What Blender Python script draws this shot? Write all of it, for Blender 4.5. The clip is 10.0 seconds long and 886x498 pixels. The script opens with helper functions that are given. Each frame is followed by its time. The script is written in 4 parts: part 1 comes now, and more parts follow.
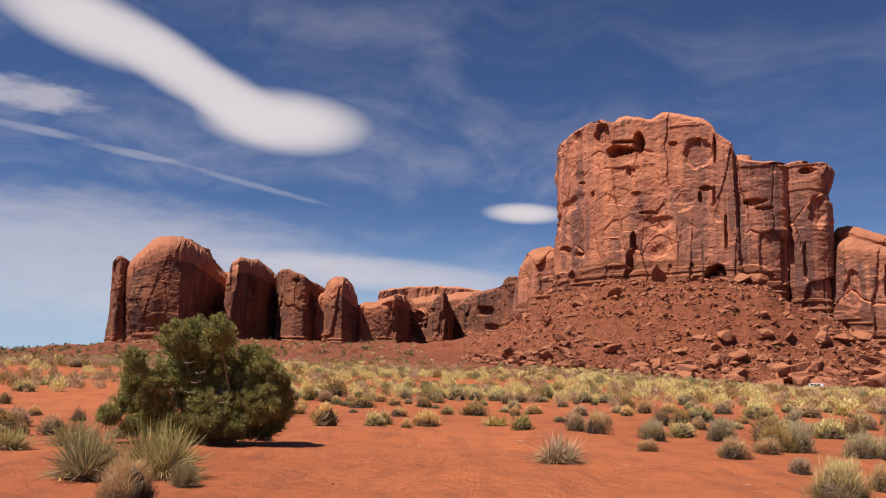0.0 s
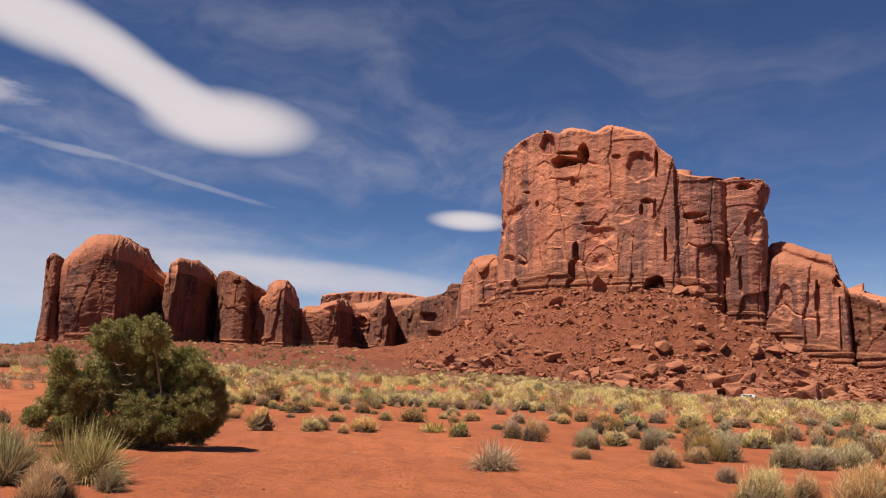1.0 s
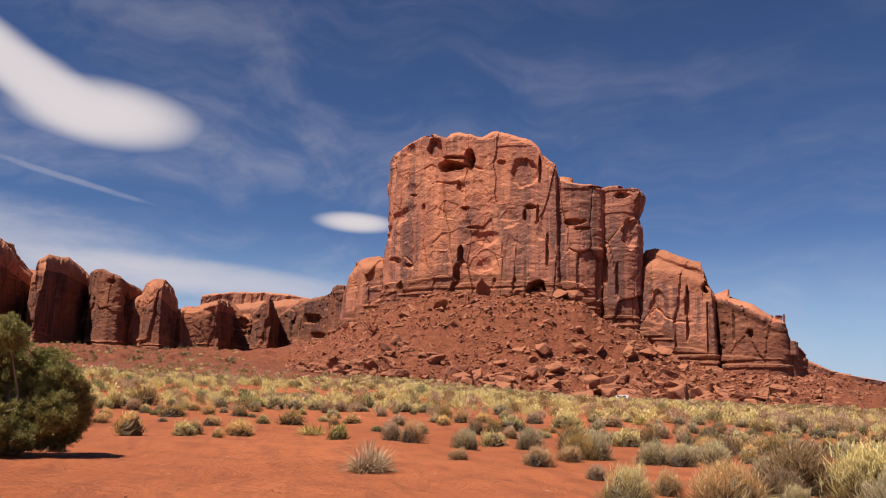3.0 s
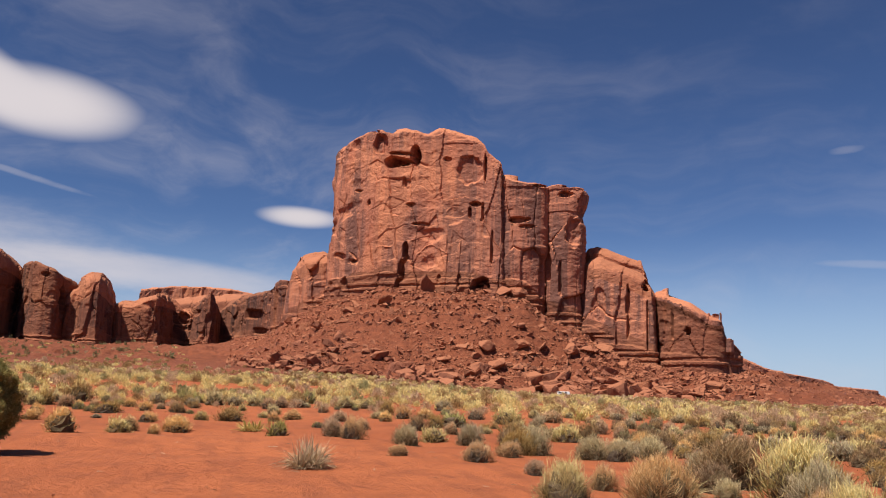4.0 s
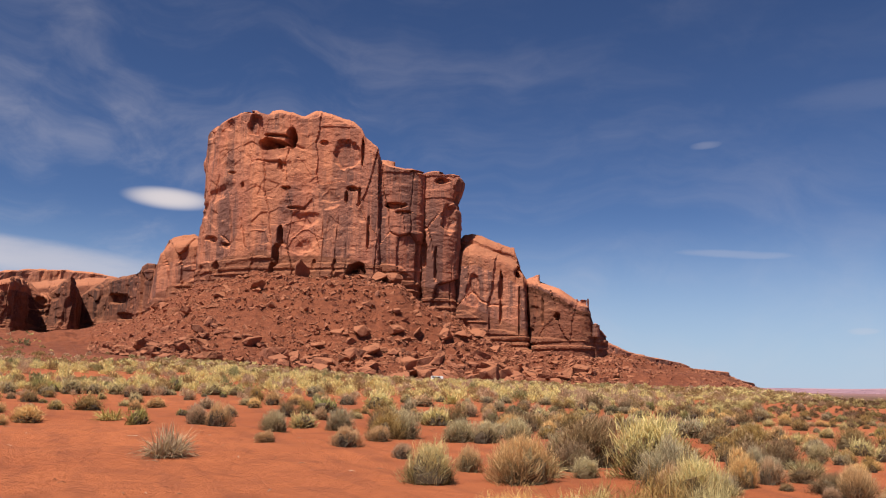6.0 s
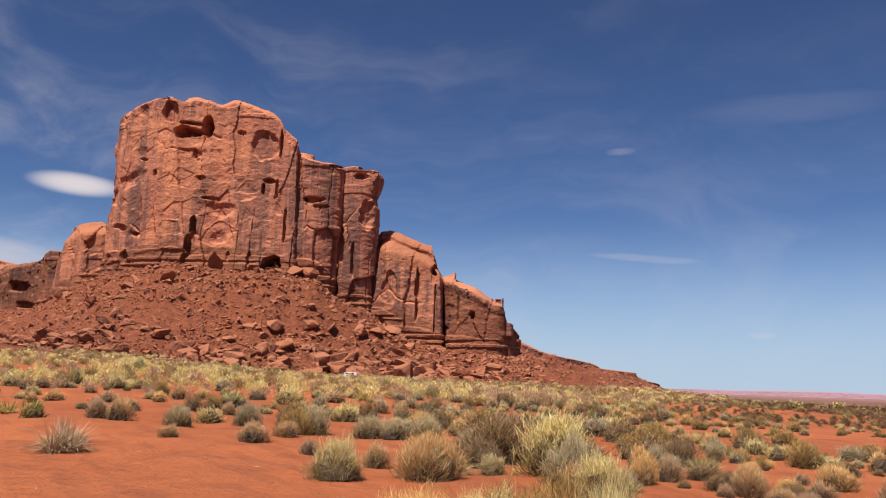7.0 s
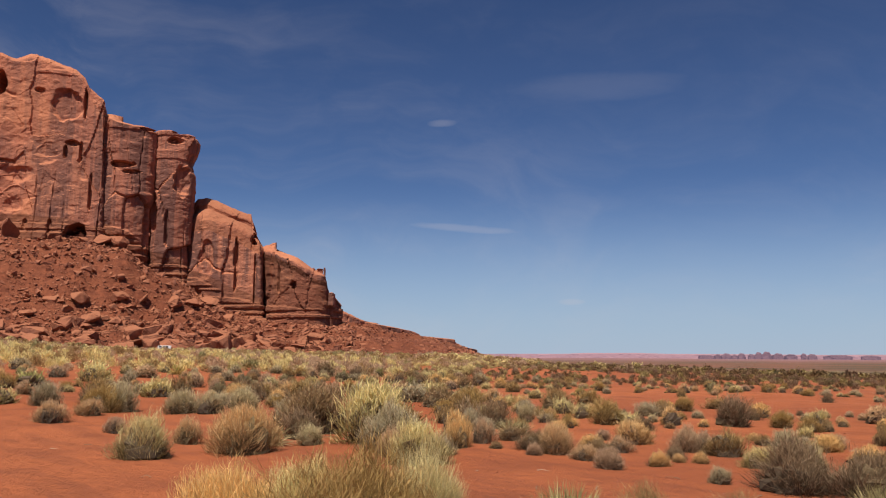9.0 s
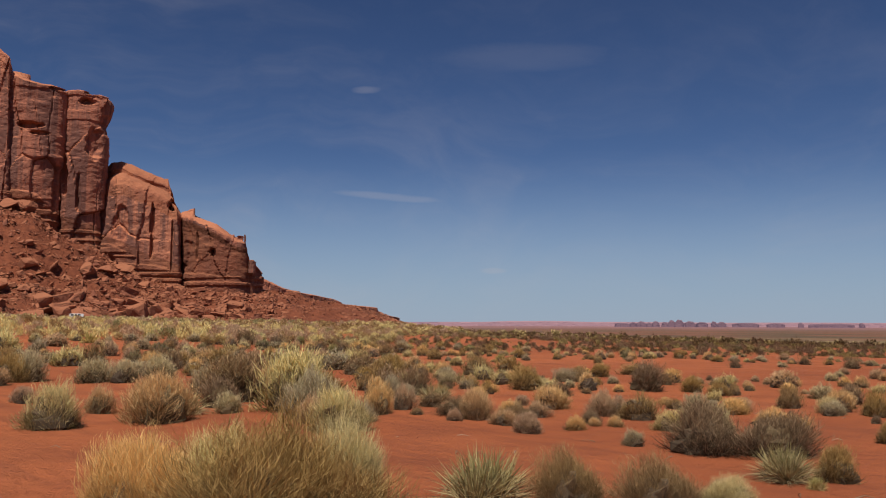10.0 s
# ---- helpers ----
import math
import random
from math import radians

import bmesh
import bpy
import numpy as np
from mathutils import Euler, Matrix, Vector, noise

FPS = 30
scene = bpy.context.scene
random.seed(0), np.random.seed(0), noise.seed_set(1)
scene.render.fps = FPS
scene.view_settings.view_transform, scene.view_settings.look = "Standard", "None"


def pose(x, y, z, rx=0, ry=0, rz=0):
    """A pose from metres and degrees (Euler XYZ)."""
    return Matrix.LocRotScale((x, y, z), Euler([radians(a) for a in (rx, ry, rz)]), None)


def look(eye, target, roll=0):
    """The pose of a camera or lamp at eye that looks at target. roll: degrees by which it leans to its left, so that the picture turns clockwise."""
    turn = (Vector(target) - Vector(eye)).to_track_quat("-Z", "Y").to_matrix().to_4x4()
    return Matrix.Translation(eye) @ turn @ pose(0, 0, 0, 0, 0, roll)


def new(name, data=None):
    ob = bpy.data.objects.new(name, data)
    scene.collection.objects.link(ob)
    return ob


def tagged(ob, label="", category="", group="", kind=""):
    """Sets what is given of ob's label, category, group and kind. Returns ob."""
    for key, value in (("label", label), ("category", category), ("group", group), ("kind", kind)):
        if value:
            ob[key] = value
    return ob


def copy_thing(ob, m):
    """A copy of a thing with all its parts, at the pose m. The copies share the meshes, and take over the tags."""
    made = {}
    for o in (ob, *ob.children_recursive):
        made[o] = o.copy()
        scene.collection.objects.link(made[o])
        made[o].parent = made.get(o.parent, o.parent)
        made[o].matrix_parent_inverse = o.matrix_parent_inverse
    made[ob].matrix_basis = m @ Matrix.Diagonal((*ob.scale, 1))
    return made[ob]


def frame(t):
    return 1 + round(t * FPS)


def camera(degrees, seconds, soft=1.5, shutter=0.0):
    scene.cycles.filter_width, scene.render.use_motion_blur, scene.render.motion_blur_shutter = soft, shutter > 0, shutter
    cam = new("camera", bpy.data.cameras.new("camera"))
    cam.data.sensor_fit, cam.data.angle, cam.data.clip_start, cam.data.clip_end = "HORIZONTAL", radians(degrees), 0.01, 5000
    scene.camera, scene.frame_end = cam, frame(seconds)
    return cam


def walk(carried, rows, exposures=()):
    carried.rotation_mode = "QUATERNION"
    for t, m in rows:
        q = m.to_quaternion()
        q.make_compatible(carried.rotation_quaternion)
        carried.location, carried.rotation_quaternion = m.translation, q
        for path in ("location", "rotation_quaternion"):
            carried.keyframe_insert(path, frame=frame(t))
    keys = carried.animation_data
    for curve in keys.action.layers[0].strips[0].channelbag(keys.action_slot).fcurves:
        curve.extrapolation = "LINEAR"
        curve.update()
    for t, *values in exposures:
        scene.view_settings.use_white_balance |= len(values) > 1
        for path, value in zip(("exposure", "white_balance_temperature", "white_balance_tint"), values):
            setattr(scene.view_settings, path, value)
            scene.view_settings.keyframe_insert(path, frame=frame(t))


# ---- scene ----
cam = camera(55.7, 10.0, soft=1.1)
PATH = [
    (0.0, 0.000, -0.000, 1.624, -0.00, 9.16, -1.19),
    (0.5, 0.051, -0.008, 1.624, -1.88, 9.41, -1.76),
    (1.0, 0.094, -0.009, 1.627, -3.83, 9.68, -1.98),
    (1.5, 0.125, 0.003, 1.623, -5.86, 9.74, -1.73),
    (2.0, 0.171, 0.021, 1.620, -7.76, 9.80, -1.63),
    (2.5, 0.208, 0.033, 1.620, -9.85, 9.95, -1.59),
    (4.0, 0.315, 0.055, 1.611, -15.51, 9.93, -1.67),
    (4.5, 0.360, 0.070, 1.604, -17.84, 9.55, -1.51),
    (5.0, 0.393, 0.088, 1.601, -19.55, 9.06, -1.32),
    (6.5, 0.514, 0.078, 1.585, -26.93, 9.23, -1.22),
    (7.0, 0.557, 0.097, 1.580, -29.77, 9.08, -1.81),
    (7.5, 0.611, 0.127, 1.580, -32.04, 8.87, -2.07),
    (8.0, 0.646, 0.148, 1.580, -35.03, 8.71, -1.36),
    (8.5, 0.674, 0.161, 1.582, -38.50, 8.21, -0.61),
    (9.0, 0.706, 0.178, 1.575, -42.02, 7.21, -0.27),
    (9.5, 0.737, 0.203, 1.568, -44.72, 6.06, -0.13),
    (10.0, 0.752, 0.208, 1.556, -47.31, 5.08, -0.22),
]
# metres, then yaw, pitch and lean to the right in degrees
walk(cam, [(t, pose(x, y, z, 0, 0, yaw) @ pose(0, 0, 0, 90 + pitch, 0, 0) @ pose(0, 0, 0, 0, 0, -lean))
           for t, x, y, z, yaw, pitch, lean in PATH], [(0.0, 0.42), (6.5, 0.40), (7.0, 0.44), (7.5, 0.46), (8.0, 0.0), (8.5, 0.06), (9.0, 0.17), (9.5, 0.22), (10.0, -0.15)])

# ---- light ----
SUN_AZ, SUN_EL = -122.0, 59.0          # degrees from straight ahead (+y) to the right, and above the horizon
sa, se = radians(SUN_AZ), radians(SUN_EL)
SUN_DIR = Vector((math.sin(sa) * math.cos(se), math.cos(sa) * math.cos(se), math.sin(se)))
sun = new("sun", bpy.data.lights.new("sun", "SUN"))
sun.data.energy, sun.data.angle, sun.data.color = 5.2, radians(0.53), (1.0, 0.94, 0.86)
sun.matrix_world = look(SUN_DIR * 400, (0, 0, 0))


class Nodes:
    """Short hand for node trees."""

    def __init__(self, tree):
        self.t = tree
        tree.nodes.clear()

    def add(self, kind, ins=(), **props):
        n = self.t.nodes.new(kind)
        for k, v in props.items():
            setattr(n, k, v)
        for k, v in dict(ins).items():
            self.set(n.inputs[k], v)
        return n

    def set(self, sock, v):
        if isinstance(v, bpy.types.NodeSocket):
            self.t.links.new(v, sock)
        else:
            sock.default_value = v

    def math(self, op, a, b=0.0, c=0.0, clamp=False):
        n = self.add("ShaderNodeMath", {0: a, 1: b, 2: c}, operation=op, use_clamp=clamp)
        return n.outputs[0]

    def ramp(self, v, lo, hi, a=0.0, b=1.0):
        n = self.add("ShaderNodeMapRange", {"Value": v, "From Min": lo, "From Max": hi, "To Min": a, "To Max": b}, interpolation_type="SMOOTHSTEP")
        return n.outputs["Result"]

    def mix(self, f, a, b, blend="MIX"):
        n = self.add("ShaderNodeMix", data_type="RGBA", blend_type=blend)
        self.set(n.inputs[0], f)
        for s, v in ((n.inputs[6], a), (n.inputs[7], b)):
            self.set(s, v if isinstance(v, bpy.types.NodeSocket) else (*v[:3], 1))
        return n.outputs[2]

    def noise(self, vec, scale, detail=4, rough=0.55, out="Fac"):
        n = self.add("ShaderNodeTexNoise", {"Vector": vec, "Scale": scale, "Detail": detail, "Roughness": rough})
        return n.outputs[out]

    def stretch(self, vec, s, loc=(0, 0, 0)):
        return self.add("ShaderNodeMapping", {"Vector": vec, "Scale": s, "Location": loc}).outputs[0]


def sky_world():
    w = bpy.data.worlds.new("sky")
    scene.world = w
    w.use_nodes = True
    k = Nodes(w.node_tree)
    sky = k.add("ShaderNodeTexSky", sky_type="NISHITA", sun_disc=False, sun_elevation=se, sun_rotation=sa,
                altitude=1600, air_density=1.0, dust_density=0.15, ozone_density=3.0)
    d = k.add("ShaderNodeTexCoord").outputs["Generated"]
    x, y, z = k.add("ShaderNodeSeparateXYZ", {0: d}).outputs
    az = k.math("MULTIPLY", k.math("ARCTAN2", x, y), 57.2958)
    el = k.math("MULTIPLY", k.math("ARCSINE", z), 57.2958)
    # soft wobble for all cloud edges
    n1 = k.noise(k.stretch(d, (1, 1, 2.5)), 5.0, 4, 0.5)
    n2 = k.noise(k.stretch(d, (1, 1, 3.5)), 22.0, 5, 0.6)

    def lens(a, e, wa, we, slope=0.0, soft=0.5, rough=0.6):
        """One cloud: an ellipse of half widths wa, we degrees, leaning by slope."""
        da = k.math("SUBTRACT", az, a)
        de = k.math("SUBTRACT", k.math("SUBTRACT", el, e), k.math("MULTIPLY", da, slope))
        q = k.math("ADD", k.math("POWER", k.math("ABSOLUTE", k.math("DIVIDE", da, wa)), 2.0),
                   k.math("POWER", k.math("ABSOLUTE", k.math("DIVIDE", de, we)), 2.0))
        q = k.math("ADD", q, k.math("MULTIPLY", k.math("SUBTRACT", n2, 0.5), rough))
        return k.ramp(q, 1.0 + soft, 1.0 - soft)

    mask = None
    for c in CLOUDS:
        one = k.math("MULTIPLY", lens(*c[:7]), c[7])
        mask = one if mask is None else k.math("SUBTRACT", k.math("ADD", mask, one), k.math("MULTIPLY", mask, one))
    # thin high veils
    sheared = k.add("ShaderNodeMapping", {"Vector": d, "Scale": (1.3, 1.3, 5.0), "Rotation": (0.0, 0.28, 0.0), "Location": (3.1, 0.4, 0.0)}).outputs[0]
    veil = k.noise(k.add("ShaderNodeVectorMath", {0: sheared, 1: k.add("ShaderNodeTexNoise", {"Vector": d, "Scale": 3.0, "Detail": 3.0}).outputs["Color"]}, operation="ADD").outputs[0], 2.6, 6, 0.6)
    band = k.math("MULTIPLY", k.ramp(el, 26.0, 3.0, 0.3, 1.0), k.ramp(az, 55.0, -15.0, 0.2, 1.0))
    veil = k.math("MULTIPLY", k.math("MULTIPLY", k.ramp(veil, 0.4, 0.85), band), 0.62)
    mask = k.math("MAXIMUM", mask, veil)
    deep = k.add("ShaderNodeGamma", {"Color": k.mix(1.0, sky.outputs[0], (0.16, 0.16, 0.16), "MULTIPLY"), "Gamma": 1.22}).outputs[0]
    tint = k.mix(1.0, deep, (5.4, 5.6, 6.6), "MULTIPLY")
    # a pale lavender haze low on the horizon
    tint = k.mix(k.ramp(el, 12.0, -1.0, 0.0, 0.85), tint, (5.9, 7.7, 10.2))
    white = k.mix(n1, CLOUD_SHADE, CLOUD_WHITE)
    col = k.mix(mask, tint, white)
    bg = k.add("ShaderNodeBackground", {"Color": col, "Strength": SKY})
    k.t.links.new(bg.outputs[0], k.add("ShaderNodeOutputWorld").inputs[0])


SKY = 0.055
CLOUD_WHITE, CLOUD_SHADE = (10.4, 9.6, 9.8), (9.0, 8.3, 8.7)
# azimuth, elevation, half width, half height, slope, softness, roughness, strength
CLOUDS = [
    (-11.2, 17.2, 5.0, 1.75, -0.03, 1.0, 0.12, 1.0),
    (-14.6, 18.1, 3.2, 1.6, -0.38, 1.0, 0.12, 0.95),
    (-18.6, 20.0, 4.0, 1.6, -0.40, 1.0, 0.14, 0.97),
    (-24.4, 21.9, 5.8, 1.75, -0.22, 1.0, 0.16, 0.97),
    (5.6, 11.65, 2.3, 0.58, -0.03, 1.05, 0.12, 0.97),
    (-27.3, 17.0, 3.6, 0.85, 0.02, 1.1, 3.4, 0.55),
    (-20.5, 14.2, 3.8, 0.24, -0.10, 1.1, 2.4, 0.3),
    (-27.0, 15.0, 3.2, 0.25, -0.06, 1.1, 2.4, 0.3),
    (-13.6, 13.0, 4.8, 0.18, -0.20, 1.1, 2.4, 0.24),
    (-4.0, 7.3, 9.5, 1.0, -0.07, 1.1, 0.9, 0.6),
    (-22.0, 7.4, 14.0, 3.6, -0.03, 1.1, 1.3, 0.5),
    (42.0, 15.75, 0.9, 0.22, 0.05, 1.1, 2.6, 0.16),
    (43.8, 8.6, 3.2, 0.22, -0.07, 1.1, 2.6, 0.17),
    (50.8, 3.6, 0.8, 0.2, 0.0, 1.1, 1.4, 0.22),
    (53.0, 17.9, 5.0, 0.8, 0.0, 1.1, 1.8, 0.06),
]
sky_world()

# ---- plan arithmetic ----
EYE = 1.6


def place(az, d, el=0.0):
    """The point d metres out from the start, az degrees to the right, seen el degrees above eye level."""
    a = radians(az)
    return Vector((d * math.sin(a), d * math.cos(a), EYE + d * math.tan(radians(el))))


def lattice(ix, iy, iz, seed):
    h = (ix.astype(np.int64) * 374761393 + iy.astype(np.int64) * 668265263 + iz.astype(np.int64) * 2147483647 + seed * 974634777) & 0xFFFFFFFF
    h = ((h ^ (h >> 13)) * 1274126177) & 0xFFFFFFFF
    h = ((h ^ (h >> 15)) * 1103515245) & 0xFFFFFFFF
    return ((h ^ (h >> 16)) & 0xFFFFFF) / 8388607.5 - 1.0


def vnoise(x, y, z=0.0, seed=0):
    """Smooth value noise, -1 to 1, on arrays."""
    x, y, z = np.broadcast_arrays(np.asarray(x, float), np.asarray(y, float), np.asarray(z, float))
    fx, fy, fz = np.floor(x), np.floor(y), np.floor(z)
    ux, uy, uz = x - fx, y - fy, z - fz
    ux, uy, uz = (u * u * (3 - 2 * u) for u in (ux, uy, uz))
    out = 0.0
    for i in (0, 1):
        for j in (0, 1):
            for k in (0, 1):
                wgt = (ux if i else 1 - ux) * (uy if j else 1 - uy) * (uz if k else 1 - uz)
                out = out + wgt * lattice(fx + i, fy + j, fz + k, seed)
    return out


def fbm(x, y, z=0.0, octaves=4, seed=0, gain=0.5):
    out, amp = 0.0, 1.0
    for o in range(octaves):
        out = out + amp * vnoise(x * 2.03 ** o + o * 7.1, y * 2.03 ** o - o * 3.7, z * 2.03 ** o + o * 1.9, seed + o)
        amp *= gain
    return out


def cells(x, y, seed=0):
    """Voronoi cells: a random value for the cell at each x, y and the width of the gap to the next cell."""
    fx, fy = np.floor(x), np.floor(y)
    best, second, value = np.full(x.shape, 9.0), np.full(x.shape, 9.0), np.zeros(x.shape)
    for i in (-1, 0, 1):
        for j in (-1, 0, 1):
            cx, cy = fx + i, fy + j
            zero = np.zeros_like(cx)
            px, py = cx + 0.5 + 0.45 * lattice(cx, cy, zero, seed), cy + 0.5 + 0.45 * lattice(cx, cy, zero + 1, seed)
            r = np.hypot(x - px, y - py)
            first = r < best
            second = np.where(first, best, np.minimum(second, r))
            value = np.where(first, lattice(cx, cy, zero + 2, seed), value)
            best = np.where(first, r, best)
    return value, second - best


def smooth(x, a, b):
    t = np.clip((x - a) / (b - a), 0, 1)
    return t * t * (3 - 2 * t)


# the lie of the land: by azimuth, the elevation (degrees from the first eye) at 90 m, at the foot of the slopes (300 m) and at the foot of the cliffs
LAND_90 = ([-60, -27, -10, 0, 10, 20, 30, 40, 50, 60, 73, 100], [0.4, 0.5, 0.65, 0.5, 0.3, -0.15, -0.45, -0.65, -0.95, -1.3, -1.75, -1.75])
LAND_300 = ([-60, -27, -10, 0, 4, 11, 16, 22, 28, 33, 44, 50, 60, 75, 100], [0.9, 1.15, 1.6, 1.7, 1.4, 1.1, 0.7, 0.15, 0.2, 0.05, 0.0, -0.7, -1.1, -1.3, -1.3])
LAND_CLIFF = ([-60, -27.5, -21, -14, -8.4, -2.7, 0.7, 4.2, 5.3, 7.8, 11.6, 17.7, 21.3, 22.4, 24.7, 27.7, 30.3, 35, 37, 42.7, 44.4, 47, 50, 60, 100],
              [1.0, 1.3, 2.1, 2.4, 2.4, 2.4, 2.7, 3.7, 4.5, 6.1, 6.9, 7.05, 6.6, 5.6, 4.7, 2.9, 2.2, 2.05, 1.85, 0.78, 0.1, -0.4, -0.75, -1.0, -1.05])
LAND_DIST = ([-60, -27.5, -21, -14, -8.4, -2.7, 0.7, 4.2, 5.3, 7.8, 11.6, 17.7, 21.3, 24.7, 27.7, 30.3, 35, 42.7, 47, 60, 100],
             [900, 880, 700, 700, 720, 770, 790, 520, 470, 424, 404, 390, 390, 390, 390, 386, 404, 530, 600, 700, 700])


def ground(x, y):
    """The height of the ground at x, y (arrays)."""
    x, y = np.asarray(x, float), np.asarray(y, float)
    d = np.hypot(x, y) + 1e-6
    az = np.degrees(np.arctan2(x, y))
    tan = lambda e: np.tan(np.radians(e))
    z90 = EYE + 90 * tan(np.interp(az, *LAND_90))
    z300 = EYE + 300 * tan(np.interp(az, *LAND_300))
    dc = np.interp(az, *LAND_DIST)
    zc = EYE + dc * tan(np.interp(az, *LAND_CLIFF))
    t = np.clip(d / 90, 0, 1)
    z = z90 * t * t * (0.35 + 0.65 * t) - 0.12 * (1 - t)
    s = np.clip((d - 90) / 210, 0, 1)
    z = z + (z300 - z90) * (0.75 * s + 0.25 * s * s)
    u = np.clip((d - 300) / (dc - 300), 0, 1)
    steep = np.clip((zc - z300) / 40, 0, 1)
    z = z + (zc - z300) * (u + steep * 0.10 * np.sin(u * 2 * np.pi) * -1)
    far = smooth(d, dc + 120, dc + 900)
    zfar = EYE - 12.0 + 0 * d
    z = z * (1 - far) + zfar * far
    # small relief
    near = smooth(d, 2, 20)
    z = z + 0.085 * near * fbm(x / 4.0, y / 4.0, 0, 3, 5) + 0.014 * near * fbm(x / 0.9, y / 0.9, 0, 2, 6) * (1 - smooth(d, 20, 40)) + 0.22 * smooth(d, 15, 60) * vnoise(x / 17, y / 17, 0, 9)
    slope = smooth(u, 0.02, 0.2) * (1 - smooth(d, dc + 5, dc + 60)) * np.clip((zc - z300) / 20, 0, 1)
    z = z + slope * (2.2 * fbm(x / 26, y / 26, 0, 3, 3) + 0.9 * fbm(x / 6, y / 6, 0, 3, 4))
    # beds that stand out of the slope as low ledges
    beds = z / 4.5 + 0.25 * vnoise(x / 40, y / 40, 0, 21)
    step = (np.floor(beds) + smooth(beds - np.floor(beds), 0.0, 0.28) - beds) * 4.5
    share = smooth(az, 31, 37) * 0.75 + 0.55 * (1 - smooth(az, 31, 37)) * smooth(vnoise(x / 45, y / 45, 0, 22), -0.3, 0.4)
    return z + step * share * slope


def mesh_ob(name, verts, faces, mat, parent=None, smooth_shade=False, label=""):
    me = bpy.data.meshes.new(name)
    me.from_pydata(np.asarray(verts).reshape(-1, 3).tolist() if isinstance(verts, np.ndarray) else verts, [],
                   faces.tolist() if isinstance(faces, np.ndarray) else faces)
    me.materials.append(mat)
    if smooth_shade:
        me.shade_smooth()
    ob = new(name, me)
    if parent:
        ob.parent = parent
    return tagged(ob, label)


# ---- materials ----
def material(name):
    m = bpy.data.materials.new(name)
    m.use_nodes = True
    k = Nodes(m.node_tree)
    k.p = k.add("ShaderNodeBsdfPrincipled", {"Roughness": 0.9, "Specular IOR Level": 0.2})
    k.t.links.new(k.p.outputs[0], k.add("ShaderNodeOutputMaterial").inputs[0])
    k.pos = k.add("ShaderNodeNewGeometry").outputs["Position"]
    k.nor = k.add("ShaderNodeNewGeometry").outputs["Normal"]
    return m, k


def bump(k, height, strength, dist):
    b = k.add("ShaderNodeBump", {"Height": height, "Strength": strength, "Distance": dist})
    k.t.links.new(b.outputs[0], k.p.inputs["Normal"])


def sand_material():
    m, k = material("red_sand")
    x, y, z = k.add("ShaderNodeSeparateXYZ", {0: k.pos}).outputs
    d = k.math("SQRT", k.math("ADD", k.math("MULTIPLY", x, x), k.math("MULTIPLY", y, y)))
    big = k.noise(k.pos, 0.06, 4)
    mid = k.noise(k.pos, 0.7, 5)
    fine = k.noise(k.pos, 14.0, 5, 0.65)
    grit = k.noise(k.pos, 70.0, 3, 0.7)
    c = k.mix(k.ramp(big, 0.35, 0.65), (0.32, 0.088, 0.033), (0.42, 0.124, 0.046))
    c = k.mix(k.math("MULTIPLY", k.ramp(mid, 0.45, 0.7), 0.6), c, (0.24, 0.068, 0.029))
    c = k.mix(k.math("MULTIPLY", k.ramp(fine, 0.55, 0.75), 0.35), c, (0.43, 0.165, 0.08))
    c = k.mix(k.math("MULTIPLY", k.ramp(grit, 0.62, 0.72), 0.5), c, (0.16, 0.055, 0.03))
    track = k.noise(k.stretch(k.pos, (1.6, 0.22, 1.0)), 1.0, 4, 0.6)
    c = k.mix(k.math("MULTIPLY", k.ramp(track, 0.5, 0.62), 0.42), c, (0.22, 0.066, 0.03))
    # darker, stony soil out towards the cliffs, then the distant plain with its pale grass
    soil = k.mix(k.ramp(k.noise(k.pos, 0.35, 7, 0.75), 0.3, 0.7), (0.15, 0.043, 0.022), (0.29, 0.09, 0.042))
    c = k.mix(k.ramp(k.math("ADD", d, k.math("MULTIPLY", big, 60.0)), 120.0, 190.0), c, soil)
    plain = k.mix(k.ramp(k.noise(k.stretch(k.pos, (1, 1, 1)), 0.006, 5), 0.4, 0.62), (0.23, 0.1, 0.062), (0.12, 0.085, 0.05))
    grass = k.mix(k.noise(k.pos, 0.02, 4), (0.27, 0.22, 0.1), (0.22, 0.16, 0.08))
    field = k.math("MULTIPLY", k.ramp(k.math("DIVIDE", x, d), 0.74, 0.86), k.ramp(k.math("ADD", d, k.math("MULTIPLY", k.noise(k.pos, 0.01, 4), 500.0)), 1150.0, 850.0))
    plain = k.mix(field, plain, grass)
    # the far plain turns purple-brown, haze mixed into its colour by distance
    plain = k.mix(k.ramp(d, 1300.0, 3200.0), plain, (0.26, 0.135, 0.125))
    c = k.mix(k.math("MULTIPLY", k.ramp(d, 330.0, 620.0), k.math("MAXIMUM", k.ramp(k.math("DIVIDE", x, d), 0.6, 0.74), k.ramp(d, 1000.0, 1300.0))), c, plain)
    k.set(k.p.inputs["Base Color"], c)
    dents = k.noise(k.pos, 3.2, 4, 0.55)
    h = k.math("ADD", k.math("MULTIPLY", fine, 0.6), k.math("ADD", k.math("MULTIPLY", grit, 0.25), k.math("ADD", mid, k.math("MULTIPLY", k.ramp(dents, 0.35, 0.65), 0.5))))
    stony = k.math("MULTIPLY", k.noise(k.pos, 0.7, 7, 0.75), k.ramp(d, 200.0, 300.0, 0.0, 20.0))
    bump(k, k.math("ADD", h, stony), 0.75, 0.09)
    return m


